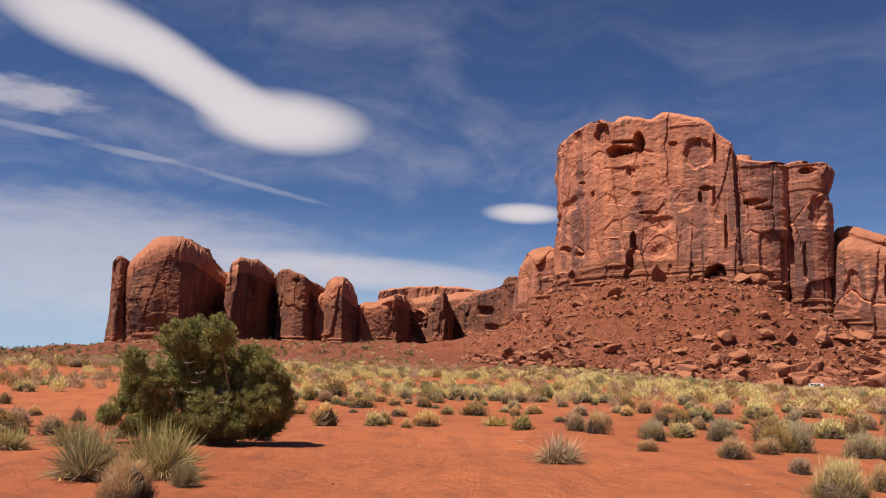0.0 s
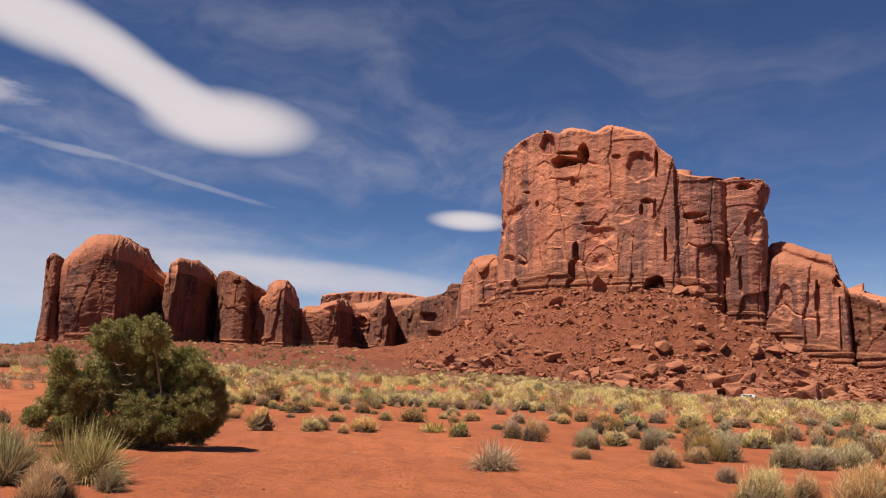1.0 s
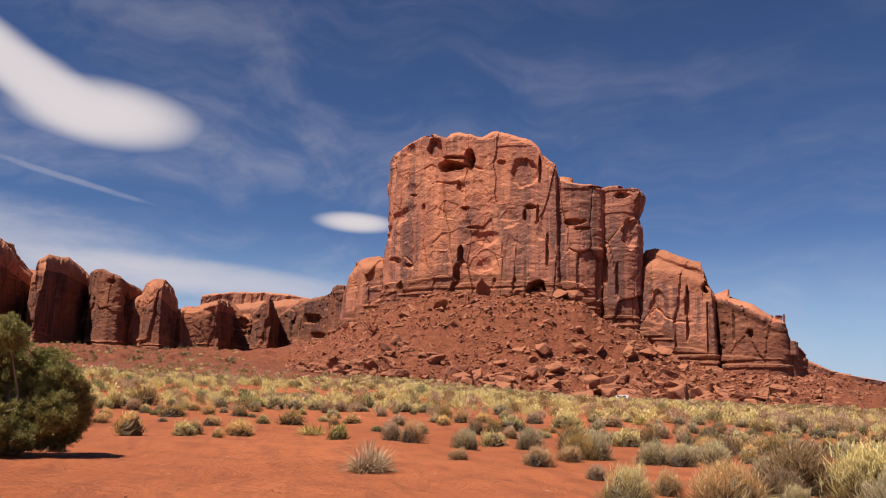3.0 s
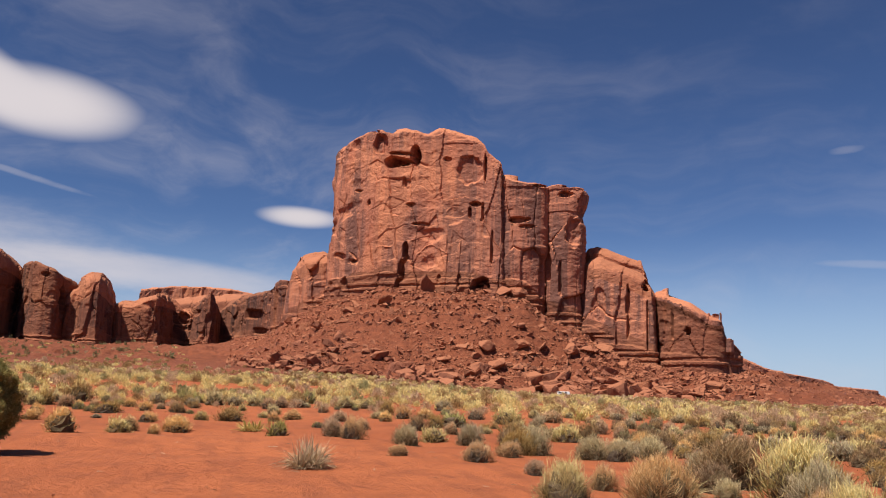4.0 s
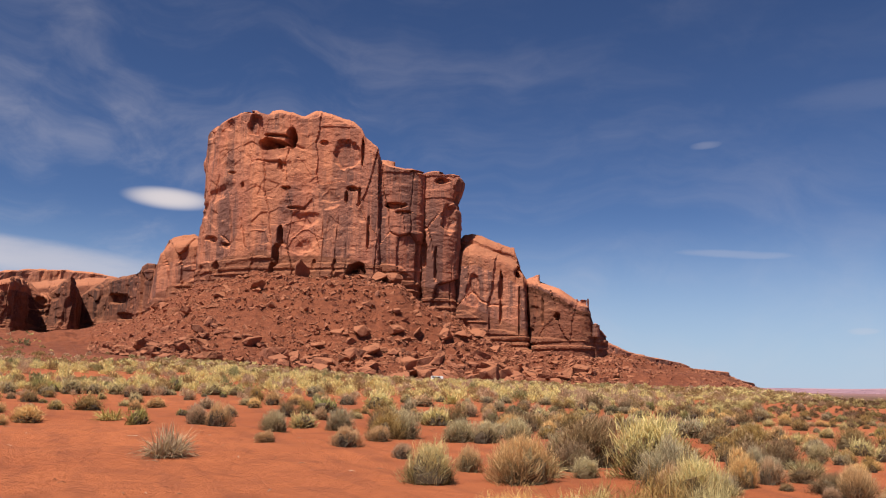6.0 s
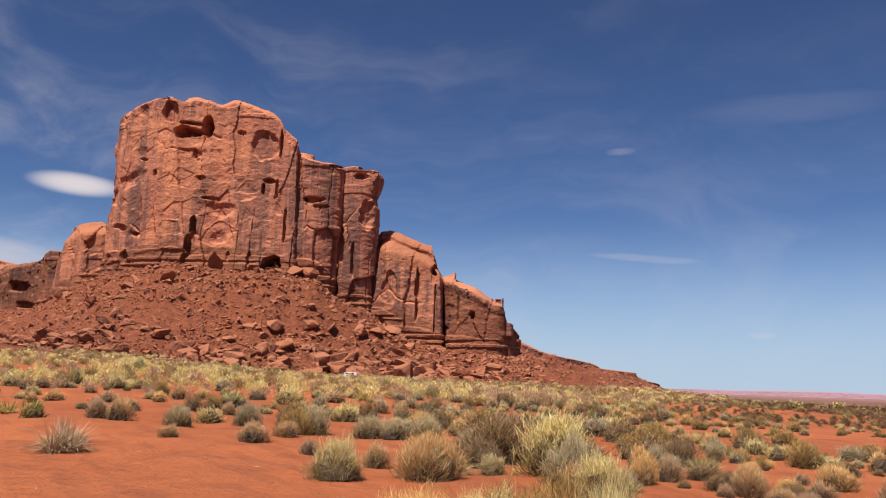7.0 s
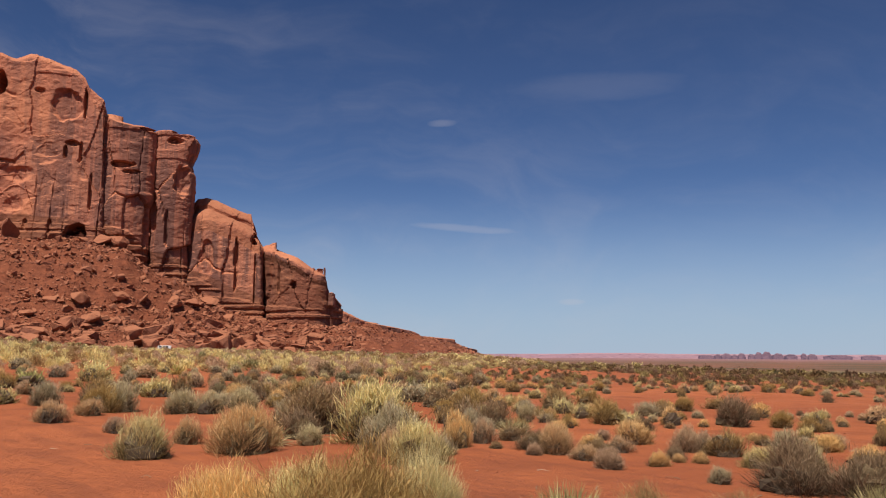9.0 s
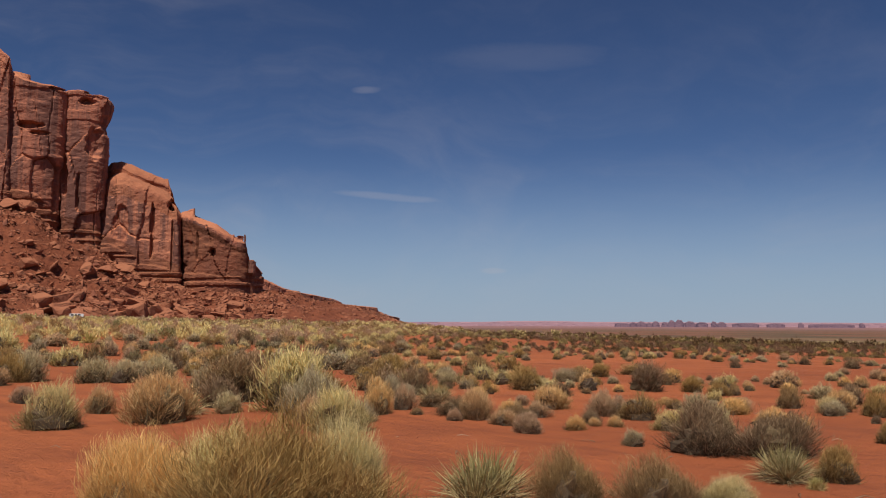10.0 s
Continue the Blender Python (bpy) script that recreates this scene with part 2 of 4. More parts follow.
def rock_material(name, tone=1.0, coat=0.9, east_dark=0.0, lines=0.08, pale=(0.47, 0.18, 0.092), body=(0.36, 0.129, 0.072), varnish=(0.14, 0.063, 0.047)):
    m, k = material(name)
    streak = k.noise(k.stretch(k.pos, (0.42, 0.42, 0.02)), 1.0, 7, 0.68)
    broad = k.noise(k.stretch(k.pos, (0.05, 0.05, 0.035)), 1.0, 5, 0.55)
    bed = k.noise(k.stretch(k.pos, (0.02, 0.02, 0.8)), 1.0, 4, 0.6)
    grain = k.noise(k.pos, 0.8, 7, 0.62)
    fine = k.noise(k.pos, 4.0, 4, 0.7)
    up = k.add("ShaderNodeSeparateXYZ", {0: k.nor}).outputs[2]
    c = k.mix(k.ramp(grain, 0.3, 0.7), [v * tone * 0.88 for v in body], [v * tone * 1.1 for v in body])
    c = k.mix(k.math("MULTIPLY", k.ramp(broad, 0.47, 0.56), 0.8), c, [v * tone for v in pale])
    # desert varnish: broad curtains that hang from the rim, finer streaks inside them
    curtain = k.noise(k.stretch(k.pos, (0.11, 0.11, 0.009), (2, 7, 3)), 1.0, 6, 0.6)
    # more varnish towards +x, with the right side's shade put into the colour
    east = k.ramp(k.add("ShaderNodeSeparateXYZ", {0: k.pos}).outputs[0], 70.0, 140.0, 0.0, east_dark)
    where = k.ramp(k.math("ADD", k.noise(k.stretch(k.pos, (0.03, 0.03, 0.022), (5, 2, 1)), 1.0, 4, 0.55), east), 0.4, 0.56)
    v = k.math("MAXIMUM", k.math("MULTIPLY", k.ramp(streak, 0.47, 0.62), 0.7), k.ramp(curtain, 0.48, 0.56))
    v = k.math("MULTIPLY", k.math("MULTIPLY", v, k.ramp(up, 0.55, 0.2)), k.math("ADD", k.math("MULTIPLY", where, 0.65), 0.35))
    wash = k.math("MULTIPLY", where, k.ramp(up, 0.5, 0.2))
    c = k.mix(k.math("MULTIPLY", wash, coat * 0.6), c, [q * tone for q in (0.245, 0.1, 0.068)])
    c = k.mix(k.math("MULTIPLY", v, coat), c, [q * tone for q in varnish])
    c = k.mix(k.math("MULTIPLY", k.ramp(bed, 0.52, 0.66), lines), c, [q * tone * 0.6 for q in body])
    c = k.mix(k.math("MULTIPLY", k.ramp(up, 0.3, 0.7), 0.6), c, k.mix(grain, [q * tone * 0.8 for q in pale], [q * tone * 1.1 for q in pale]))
    k.set(k.p.inputs["Base Color"], c)
    h = k.math("ADD", k.math("MULTIPLY", grain, 1.0), k.math("ADD", k.math("MULTIPLY", fine, 0.25), k.math("MULTIPLY", bed, 0.12)))
    bump(k, h, 0.6, 1.0)
    return m


def plant_material(name, low, high, dry, spread=0.35, through_leaf=0.42):
    m, k = material(name)
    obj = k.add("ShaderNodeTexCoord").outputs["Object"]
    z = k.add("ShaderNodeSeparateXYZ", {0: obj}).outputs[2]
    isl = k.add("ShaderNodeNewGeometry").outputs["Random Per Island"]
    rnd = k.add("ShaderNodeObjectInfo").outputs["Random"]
    # paler tips; the shrubs' dark low colours also hold shade at the foot
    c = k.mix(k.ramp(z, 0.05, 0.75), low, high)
    c = k.mix(k.math("MULTIPLY", k.ramp(isl, 0.5, 1.0), spread * 1.5, clamp=True), c, dry)
    hsv = k.add("ShaderNodeHueSaturation", {"Color": c, "Hue": k.ramp(rnd, 0, 1, 0.491, 0.506), "Saturation": k.ramp(rnd, 0, 1, 0.85, 1.08),
                                           "Value": k.math("MULTIPLY", k.ramp(rnd, 0.0, 1.0, 0.8, 1.2), k.ramp(isl, 0.0, 1.0, 0.75, 1.25))})
    k.set(k.p.inputs["Base Color"], hsv.outputs[0])
    k.set(k.p.inputs["Roughness"], 0.8)
    k.set(k.p.inputs["Specular IOR Level"], 0.06)
    thin = k.add("ShaderNodeBsdfTranslucent", {"Color": hsv.outputs[0]})
    both = k.add("ShaderNodeMixShader", {0: through_leaf, 1: k.p.outputs[0], 2: thin.outputs[0]})
    k.t.links.new(both.outputs[0], next(n for n in k.t.nodes if n.type == "OUTPUT_MATERIAL").inputs[0])
    return m


SAND = sand_material()
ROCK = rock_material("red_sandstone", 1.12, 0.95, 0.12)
SLICKROCK = rock_material("pale_slickrock", 0.88, 0.35, 0.0, 0.4, body=(0.40, 0.145, 0.078))
# the sandstone at half tone: shade on the far domes put into its colour
SHADED_ROCK = rock_material("shaded_varnished_sandstone", 0.58, 1.0, 0.0, 0.15)
BEDDED_ROCK = rock_material("thin_bedded_mudstone", 0.66, 0.5, 0.0, 0.75)
RUBBLE = rock_material("talus_stone", 0.78, 0.4)

# ---- the ground, one sheet to the horizon ----
def build_ground():
    az = np.concatenate([np.arange(-180, -34, 3.0), np.arange(-34, 80, 0.16), np.arange(80, 180, 3.0)])
    r = np.concatenate([[0.0], np.geomspace(1.0, 300, 190), np.arange(302, 700, 2.6), np.geomspace(705, 4900, 46)])
    A, R = np.meshgrid(np.radians(az), r)
    X, Y = R * np.sin(A), R * np.cos(A)
    Z = ground(X, Y)
    n, m = A.shape
    i, j = np.meshgrid(np.arange(n - 1), np.arange(m), indexing="ij")
    a, b = i * m + j, i * m + (j + 1) % m
    f = np.stack([a, b, b + m, a + m], -1).reshape(-1, 4)
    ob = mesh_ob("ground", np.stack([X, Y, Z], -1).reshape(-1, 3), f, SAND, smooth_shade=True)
    return tagged(ob, "red desert sand rising to stony slopes below the cliffs", "ground", kind="structure")


build_ground()


# ---- cliffs ----
def cliff(name, front, depth, label, step=0.8, crown=6.0, dome=3.0, seed=1, mat=None, holes=(), rough=1.0, batter=0.03, bury=7.0, bed=8.0, round_in=None, slabs=1.0, bulges=(), plates=0.0):
    """A free-standing mass of sandstone. front: azimuth, distance and elevation of the rim, from left to right;
    holes: azimuth, elevation, half width and half height in metres, depth in metres."""
    P = np.array([place(*p) for p in front])
    round_in = round_in or crown
    away = P[:, :2] / np.linalg.norm(P[:, :2], axis=1)[:, None]
    back = P.copy()
    back[:, :2] += away * depth
    back[:, :2] = back[:, :2] * 0.94 + back[:, :2].mean(0) * 0.06
    loop = np.concatenate([P, back[::-1], P[:1]])
    L = np.concatenate([[0], np.cumsum(np.linalg.norm(np.diff(loop[:, :2], axis=0), axis=1))])
    nf = len(P)
    s = np.concatenate([np.arange(0, L[nf - 1] + depth * 0.5, step), np.arange(L[nf - 1] + depth * 0.5, L[-1] - depth * 0.5, step * 4), np.arange(L[-1] - depth * 0.5, L[-1], step)])
    ns = len(s)
    C = np.stack([np.interp(s, L, loop[:, q]) for q in range(3)], -1)
    # round the corners of the plan
    w = max(1, int(4.0 / step))
    ker = np.hanning(2 * w + 3)[1:-1]
    ker /= ker.sum()
    pad = np.concatenate([C[-w:], C, C[:w]])
    C2 = np.stack([np.convolve(pad[:, q], ker, "valid") for q in range(3)], -1)
    C2[:, 2] = 0.25 * C2[:, 2] + 0.75 * C[:, 2]
    C = C2
    tang = np.roll(C[:, :2], -2, 0) - np.roll(C[:, :2], 2, 0)
    tang /= np.linalg.norm(tang, axis=1)[:, None] + 1e-9
    N = np.stack([tang[:, 1], -tang[:, 0]], -1)           # outwards, the loop runs with the mass on its left
    mid = C[:, :2].mean(0)
    if ((C[:, :2] - mid) * N).sum() < 0:
        N = -N
    # spine: half way between front and back, where the cap closes
    base_az = np.degrees(np.arctan2(C[:, 0], C[:, 1]))
    a0, a1 = front[0][0], front[-1][0]
    inner = np.clip(base_az, a0 + 0.22 * (a1 - a0), a1 - 0.22 * (a1 - a0))
    spine_d = np.interp(inner, [p[0] for p in front], [p[1] for p in front]) + depth * 0.5
    SP = np.stack([np.sin(np.radians(inner)) * spine_d, np.cos(np.radians(inner)) * spine_d], -1)
    reach = np.linalg.norm(SP - C[:, :2], axis=1)
    toward = (SP - C[:, :2]) / (reach[:, None] + 1e-9)
    zb = ground(C[:, 0], C[:, 1]) - bury
    zt = C[:, 2] + 0.6
    nv = max(12, int((zt - zb).max() / step))
    nc, nk = 12, 12
    rows, inward, height, lerp = nv + nc + nk, [], [], []
    wall_top = zt - crown * 0.8
    V = []
    for i in range(rows):
        if i < nv:
            t = i / (nv - 1)
            z = zb + (wall_top - zb) * t
            ins, k = batter * (z - zb), np.zeros(ns)
        elif i < nv + nc:
            th = (i - nv + 1) / nc * math.pi / 2
            z = wall_top + crown * 0.8 * math.sin(th)
            ins, k = batter * (wall_top - zb) + round_in * (1 - math.cos(th)), np.zeros(ns)
        else:
            q = (i - nv - nc + 1) / nk
            z = zt + dome * (1 - (1 - q) ** 2)
            ins, k = batter * (wall_top - zb) + round_in, np.full(ns, q)
        lean = min(i, nv - 1) / (nv - 1) * batter * (wall_top - zb)
        xy = C[:, :2] - N * lean[:, None]
        over = np.minimum(ins - lean, reach * 0.6) if i >= nv else np.zeros(ns)
        xy = xy + toward * over[:, None]
        xy = xy * (1 - k)[:, None] + SP * k[:, None]
        V.append(np.concatenate([xy, np.broadcast_to(z, (ns,))[:, None]], 1))
    V = np.array(V)
    X, Y, Z = V[..., 0], V[..., 1], V[..., 2]
    S = np.broadcast_to(s, X.shape)
    flat = np.concatenate([np.ones(nv), np.linspace(1, 0.5, nc), np.linspace(0.4, 0.1, nk)])[:, None]
    above = (Z - zb - bury)
    # great faces, slabs that have come away in plates, columns, open joints, beds
    o = seed * 31.7
    warp = 3.0 * fbm(X / 20 + o, Y / 20, Z / 30, 3, seed)
    D = 3.4 * fbm(X / 36 + o, Y / 36, Z / 110, 3, seed + 1, 0.45)
    # slabs bounded by upright joints
    skew = S + 0.5 * warp
    big, gap = cells(skew / 13 + o, Z / 34 + 0.15 * vnoise(S / 9, 2, Z / 9, seed), seed + 2)
    D += 1.5 * slabs * big
    open_joint = smooth(vnoise(S / 15 + o, 3, Z / 24, seed + 5), 0.05, 0.35)
    D -= 1.1 * min(1.0, slabs * 1.6) * np.exp(-(gap / 0.03) ** 2) * open_joint
    small, gap = cells(skew / 5.5 + o, Z / 9 + 0.2 * vnoise(S / 5, 4, Z / 5, seed), seed + 14)
    some = smooth(vnoise(X / 22 + o, Y / 22, Z / 16, seed + 3), -0.05, 0.35)
    D += (0.24 * small - 0.1 * np.exp(-(gap / 0.05) ** 2)) * some
    scoop = vnoise(X / 8 + o, Y / 8, Z / 7, seed + 18)
    D -= 1.5 * smooth(scoop, 0.2, 0.6) * smooth(vnoise(X / 25 + o, Y / 25, Z / 25, seed + 19), -0.1, 0.4)
    upright = vnoise((S + warp * 0.15) / 6.0 + o, 0, Z / 150, seed + 4)
    D -= 1.0 * np.exp(-(upright / 0.035) ** 2) * smooth(vnoise(S / 20 + o, 6, Z / 30, seed + 15), 0.3 - 0.3 * slabs, 0.6)
    # plates that have broken off, leaving hollows with a sharp upper lip
    lip, gap = cells(skew / 9 + o + 4, Z / 7.5 + 0.25 * vnoise(S / 6, 7, Z / 6, seed + 30), seed + 31)
    D -= plates * smooth(lip, 0.45, 0.55) * smooth(gap, 0.0, 0.12) * smooth(vnoise(X / 24 + o, Y / 24, Z / 20, seed + 32), -0.2, 0.15)
    ledge = vnoise(o, 0, (Z + 0.3 * warp) / 3.6, seed + 6)
    D += 0.55 * smooth(ledge, 0.1, 0.25) * smooth(vnoise(S / 22, 1, Z / 10, seed + 8), 0.3, 0.5)
    D += 0.26 * fbm(X / 3.2 + o, Y / 3.2, Z / 2.2, 4, seed + 7, 0.6)
    rough_beds = vnoise(o + 2, S / 60, (Z + 0.5 * warp) / 1.1, seed + 16)
    D += 0.16 * rough_beds * smooth(vnoise(X / 30 + o, Y / 30, Z / 9, seed + 17), 0.35, 0.6)
    # thin beds at the foot
    D += smooth(above, bed, bed * 0.85) * (-0.2 + 0.9 * smooth(vnoise(S / 40, 5, Z / 1.25, seed + 9), -0.12, 0.12) + 0.4 * smooth(above, bed, 0.0))
    D *= rough * flat
    vaz, dist = np.degrees(np.arctan2(X, Y)), np.hypot(X, Y)
    for haz, hel, hw, hh, hd in holes:
        frontal = (dist < np.interp(haz, [p[0] for p in front], [p[1] for p in front]) + depth * 0.35)
        hz = EYE + np.tan(np.radians(hel)) * dist
        du = (np.radians(vaz - haz) * dist) / hw
        dv = (Z - hz) / hh
        rr = np.sqrt(du ** 2 + dv ** 2) + 0.18 * vnoise(X / 2.2, Y / 2.2, Z / 2.2, seed + 11)
        D = np.where(frontal, D - hd * smooth(rr, 1.0, 0.72), D)
    for haz, hel, hw, hh, hd in bulges:
        hz = EYE + np.tan(np.radians(hel)) * dist
        rr = np.sqrt((np.radians(vaz - haz) * dist / hw) ** 2 + ((Z - hz) / hh) ** 2)
        D = D + hd * smooth(rr, 1.0, 0.15)
    V[..., 0] -= -N[None, :, 0] * D
    V[..., 1] -= -N[None, :, 1] * D
    V[nv:, :, 2] += (1.5 * fbm(X / 9 + o, Y / 9, 0, 3, seed + 12) + 0.5 * np.floor(2 * vnoise(X / 9 + o, Y / 9, 0, seed + 13)))[nv:] * np.concatenate([np.linspace(0, 1, nc), np.ones(nk)])[:, None] * min(1.0, dome / 2.5) * 0.8
    i, j = np.meshgrid(np.arange(rows - 1), np.arange(ns), indexing="ij")
    a, b = i * ns + j, i * ns + (j + 1) % ns
    F = np.stack([a, b, b + ns, a + ns], -1).reshape(-1, 4)
    ob = new(name)
    tagged(ob, label, "butte")
    low = int(np.argmax(above.min(1) > bed * 0.8)) if bed > 1 else 0
    drop = int(min(crown, 6.0) / step)
    for part, r0, r1 in (("bedded_foot", 0, low), ("cliff_face", low, nv - 1 - drop), ("cap", nv - 1 - drop, rows - 1)):
        if r1 > r0:
            mesh_ob(part, V[r0:r1 + 1].reshape(-1, 3), F[:(r1 - r0) * ns], (SLICKROCK if part == "cap" and mat in (None, SHADED_ROCK) and crown > 8 else BEDDED_ROCK if part == "bedded_foot" and mat in (None, SHADED_ROCK) else mat or ROCK), ob)
    return ob


MAIN_HOLES = [
    (18.25, 7.5, 4.4, 4.6, 9.0), (18.0, 7.2, 4.0, 3.2, 8.0),                                   # arched cave at the foot
    (11.9, 15.7, 4.6, 3.4, 11.0), (12.6, 15.75, 4.2, 2.2, 9.0), (13.45, 16.2, 2.8, 5.6, 12.0), (12.6, 16.3, 8.0, 1.0, 3.5),   # the pair of high caves
    (10.94, 16.9, 4.0, 6.0, 3.6), (11.55, 17.85, 3.6, 1.3, 6.0), (10.4, 17.75, 3.4, 0.8, 3.5),
    (12.9, 9.6, 1.5, 6.0, 7.0), (12.68, 8.4, 2.0, 6.0, 7.0), (12.42, 7.3, 1.4, 4.5, 6.0),        # the black slit
    (13.2, 12.9, 2.4, 1.1, 3.0), (17.7, 13.1, 3.0, 1.3, 3.6), (17.3, 12.5, 0.9, 3.2, 3.0), (18.25, 12.6, 0.8, 5.0, 2.4), (13.9, 11.6, 4.4, 0.9, 2.2),
    (12.75, 14.4, 1.0, 2.6, 2.2), (18.9, 10.0, 0.6, 9.0, 2.4), (18.35, 15.6, 0.8, 7.0, 3.0), (9.4, 13.7, 2.2, 0.8, 2.2), (10.3, 12.9, 0.9, 1.6, 2.4),
    (17.25, 15.4, 7.2, 7.6, 2.2), (15.6, 16.1, 2.0, 1.3, 2.4), (19.75, 13.6, 0.7, 7.0, 2.4),
    (8.4, 9.2, 2.4, 1.8, 2.4), (9.2, 8.9, 2.0, 1.2, 2.2), (8.7, 7.4, 1.6, 3.0, 3.0), (15.3, 7.9, 1.0, 2.4, 1.6), (16.7, 7.8, 1.0, 3.6, 1.8),
]
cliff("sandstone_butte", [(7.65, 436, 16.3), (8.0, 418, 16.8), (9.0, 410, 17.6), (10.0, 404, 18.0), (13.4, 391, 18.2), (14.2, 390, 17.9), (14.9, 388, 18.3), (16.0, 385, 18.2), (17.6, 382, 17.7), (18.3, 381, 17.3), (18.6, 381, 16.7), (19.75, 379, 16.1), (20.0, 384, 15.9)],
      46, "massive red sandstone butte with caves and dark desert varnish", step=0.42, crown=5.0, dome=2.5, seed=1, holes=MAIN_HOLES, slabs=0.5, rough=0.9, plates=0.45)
cliff("sandstone_shoulder", [(19.5, 387, 15.0), (20.4, 386, 14.6), (21.3, 385, 14.45), (22.2, 387, 14.4), (22.55, 394, 14.1), (22.75, 398, 13.8), (22.95, 391, 14.2), (23.5, 388, 14.4), (24.3, 388, 14.3), (24.9, 392, 13.9)],
      15, "streaked red sandstone cliff joined to the massive butte", step=0.45, crown=2.0, dome=1.2, seed=2, batter=0.0, slabs=0.9, rough=0.9,
      bulges=[(25.0, 13.6, 6.0, 10.0, 3.2), (24.8, 4.0, 8.0, 26.0, 2.0), (20.4, 9.0, 9.0, 22.0, 1.6)],
      holes=[(24.3, 11.2, 2.6, 8.0, 2.4), (20.74, 11.95, 4.8, 1.8, 4.0), (21.3, 11.5, 3.4, 1.0, 2.6), (23.1, 9.0, 1.1, 9.0, 5.0), (22.2, 8.2, 1.0, 11.0, 2.6), (23.7, 8.0, 0.7, 9.0, 2.2), (23.95, 13.7, 2.8, 1.8, 3.4), (24.1, 14.25, 2.2, 0.8, 3.0), (22.0, 14.25, 3.4, 0.8, 2.2)])
cliff("sandstone_mesa", [(24.2, 398, 9.55), (25.2, 390, 9.8), (26.3, 387, 10.0), (28.0, 385, 9.4), (29.2, 384, 8.8), (30.0, 384, 8.4), (30.4, 392, 8.0)],
      30, "red sandstone mesa with a pale rounded crown", step=0.6, crown=11, round_in=24, dome=4, seed=3, slabs=0.6, holes=[(29.35, 7.65, 2.4, 2.8, 6.0), (28.1, 6.0, 0.9, 14.0, 3.0), (30.1, 8.0, 1.4, 3.0, 3.0), (26.2, 6.2, 4.0, 9.0, 1.6), (29.4, 5.0, 0.7, 12.0, 2.4)])
cliff("sandstone_mesa", [(29.6, 400, 7.2), (30.3, 388, 7.05), (31.0, 384, 6.8), (32.2, 382, 6.3), (33.2, 382, 5.6), (33.6, 383, 5.45), (34.1, 385, 5.4), (34.35, 392, 4.3), (35.0, 402, 3.6)],
      28, "red sandstone mesa stepping down to broken pinnacles", step=0.65, crown=4, dome=1.5, seed=24, slabs=0.6, holes=[(32.0, 4.6, 1.2, 2.0, 3.0), (31.0, 5.0, 0.7, 8.0, 2.2)])
for a, w, e in ((33.3, 0.12, 5.75), (33.72, 0.12, 5.72), (34.02, 0.13, 5.78), (34.5, 0.1, 4.1)):
    cliff("pinnacle", [(a - w, 389, e - 0.1), (a, 386, e), (a + w, 390, e - 0.08)], 6, "thin red sandstone pinnacle on the end of the mesa", step=0.5, crown=0.35, dome=0.2, seed=int(a * 9), bury=-21 if a < 34.3 else -10, bed=0.1, rough=0.5)
cliff("sandstone_ledge", [(34.6, 417, 3.2), (35.2, 420, 2.9), (35.9, 428, 2.5), (36.5, 436, 2.2), (37.2, 446, 2.05)],
      40, "low broken red sandstone ledge at the end of the mesa", step=0.8, crown=1.5, dome=0.8, seed=5)
cliff("sandstone_mesa", [(4.9, 500, 7.8), (5.3, 484, 8.9), (6.2, 470, 9.35), (7.4, 466, 9.6), (9.0, 470, 9.6)],
      70, "rounded red sandstone dome behind the massive butte", step=0.7, crown=12, round_in=26, dome=3, seed=6)
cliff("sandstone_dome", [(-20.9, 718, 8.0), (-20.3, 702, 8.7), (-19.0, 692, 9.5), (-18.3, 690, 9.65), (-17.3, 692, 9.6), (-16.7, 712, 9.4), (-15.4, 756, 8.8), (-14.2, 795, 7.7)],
      120, "huge domed red sandstone mesa with a shaded side", step=0.9, crown=26, round_in=46, dome=2.0, mat=SHADED_ROCK, seed=7, slabs=0.7, rough=1.3, bulges=[(-19.6, 4.5, 16, 34, 7.0)])
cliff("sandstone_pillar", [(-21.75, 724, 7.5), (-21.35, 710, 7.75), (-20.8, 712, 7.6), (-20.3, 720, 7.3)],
      40, "slim red sandstone pillar against the domed mesa", step=0.9, crown=3, dome=1, mat=SHADED_ROCK, seed=8)
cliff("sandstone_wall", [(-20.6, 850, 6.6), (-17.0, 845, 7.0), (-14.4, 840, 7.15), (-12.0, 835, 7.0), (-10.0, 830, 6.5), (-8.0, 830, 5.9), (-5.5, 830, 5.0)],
      90, "dark red sandstone wall closing the gaps behind the domes", step=1.3, crown=10, round_in=18, dome=2, mat=SHADED_ROCK, seed=35)
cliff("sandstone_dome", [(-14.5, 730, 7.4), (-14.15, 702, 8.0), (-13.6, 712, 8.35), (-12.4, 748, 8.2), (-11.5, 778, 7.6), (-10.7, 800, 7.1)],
      110, "rounded red sandstone dome with a dark shaded face", step=0.9, crown=15, round_in=32, dome=2, mat=SHADED_ROCK, seed=9, slabs=0.6)
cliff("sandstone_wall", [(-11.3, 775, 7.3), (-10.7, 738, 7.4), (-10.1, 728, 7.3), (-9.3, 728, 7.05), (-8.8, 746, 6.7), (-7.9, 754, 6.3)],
      90, "fluted red sandstone wall between two domes", step=0.85, crown=4, dome=2, mat=SHADED_ROCK, seed=10, rough=1.2, holes=[(-9.0, 5.0, 3, 14, 6.0), (-9.9, 6.7, 3.0, 2.0, 4.0)])
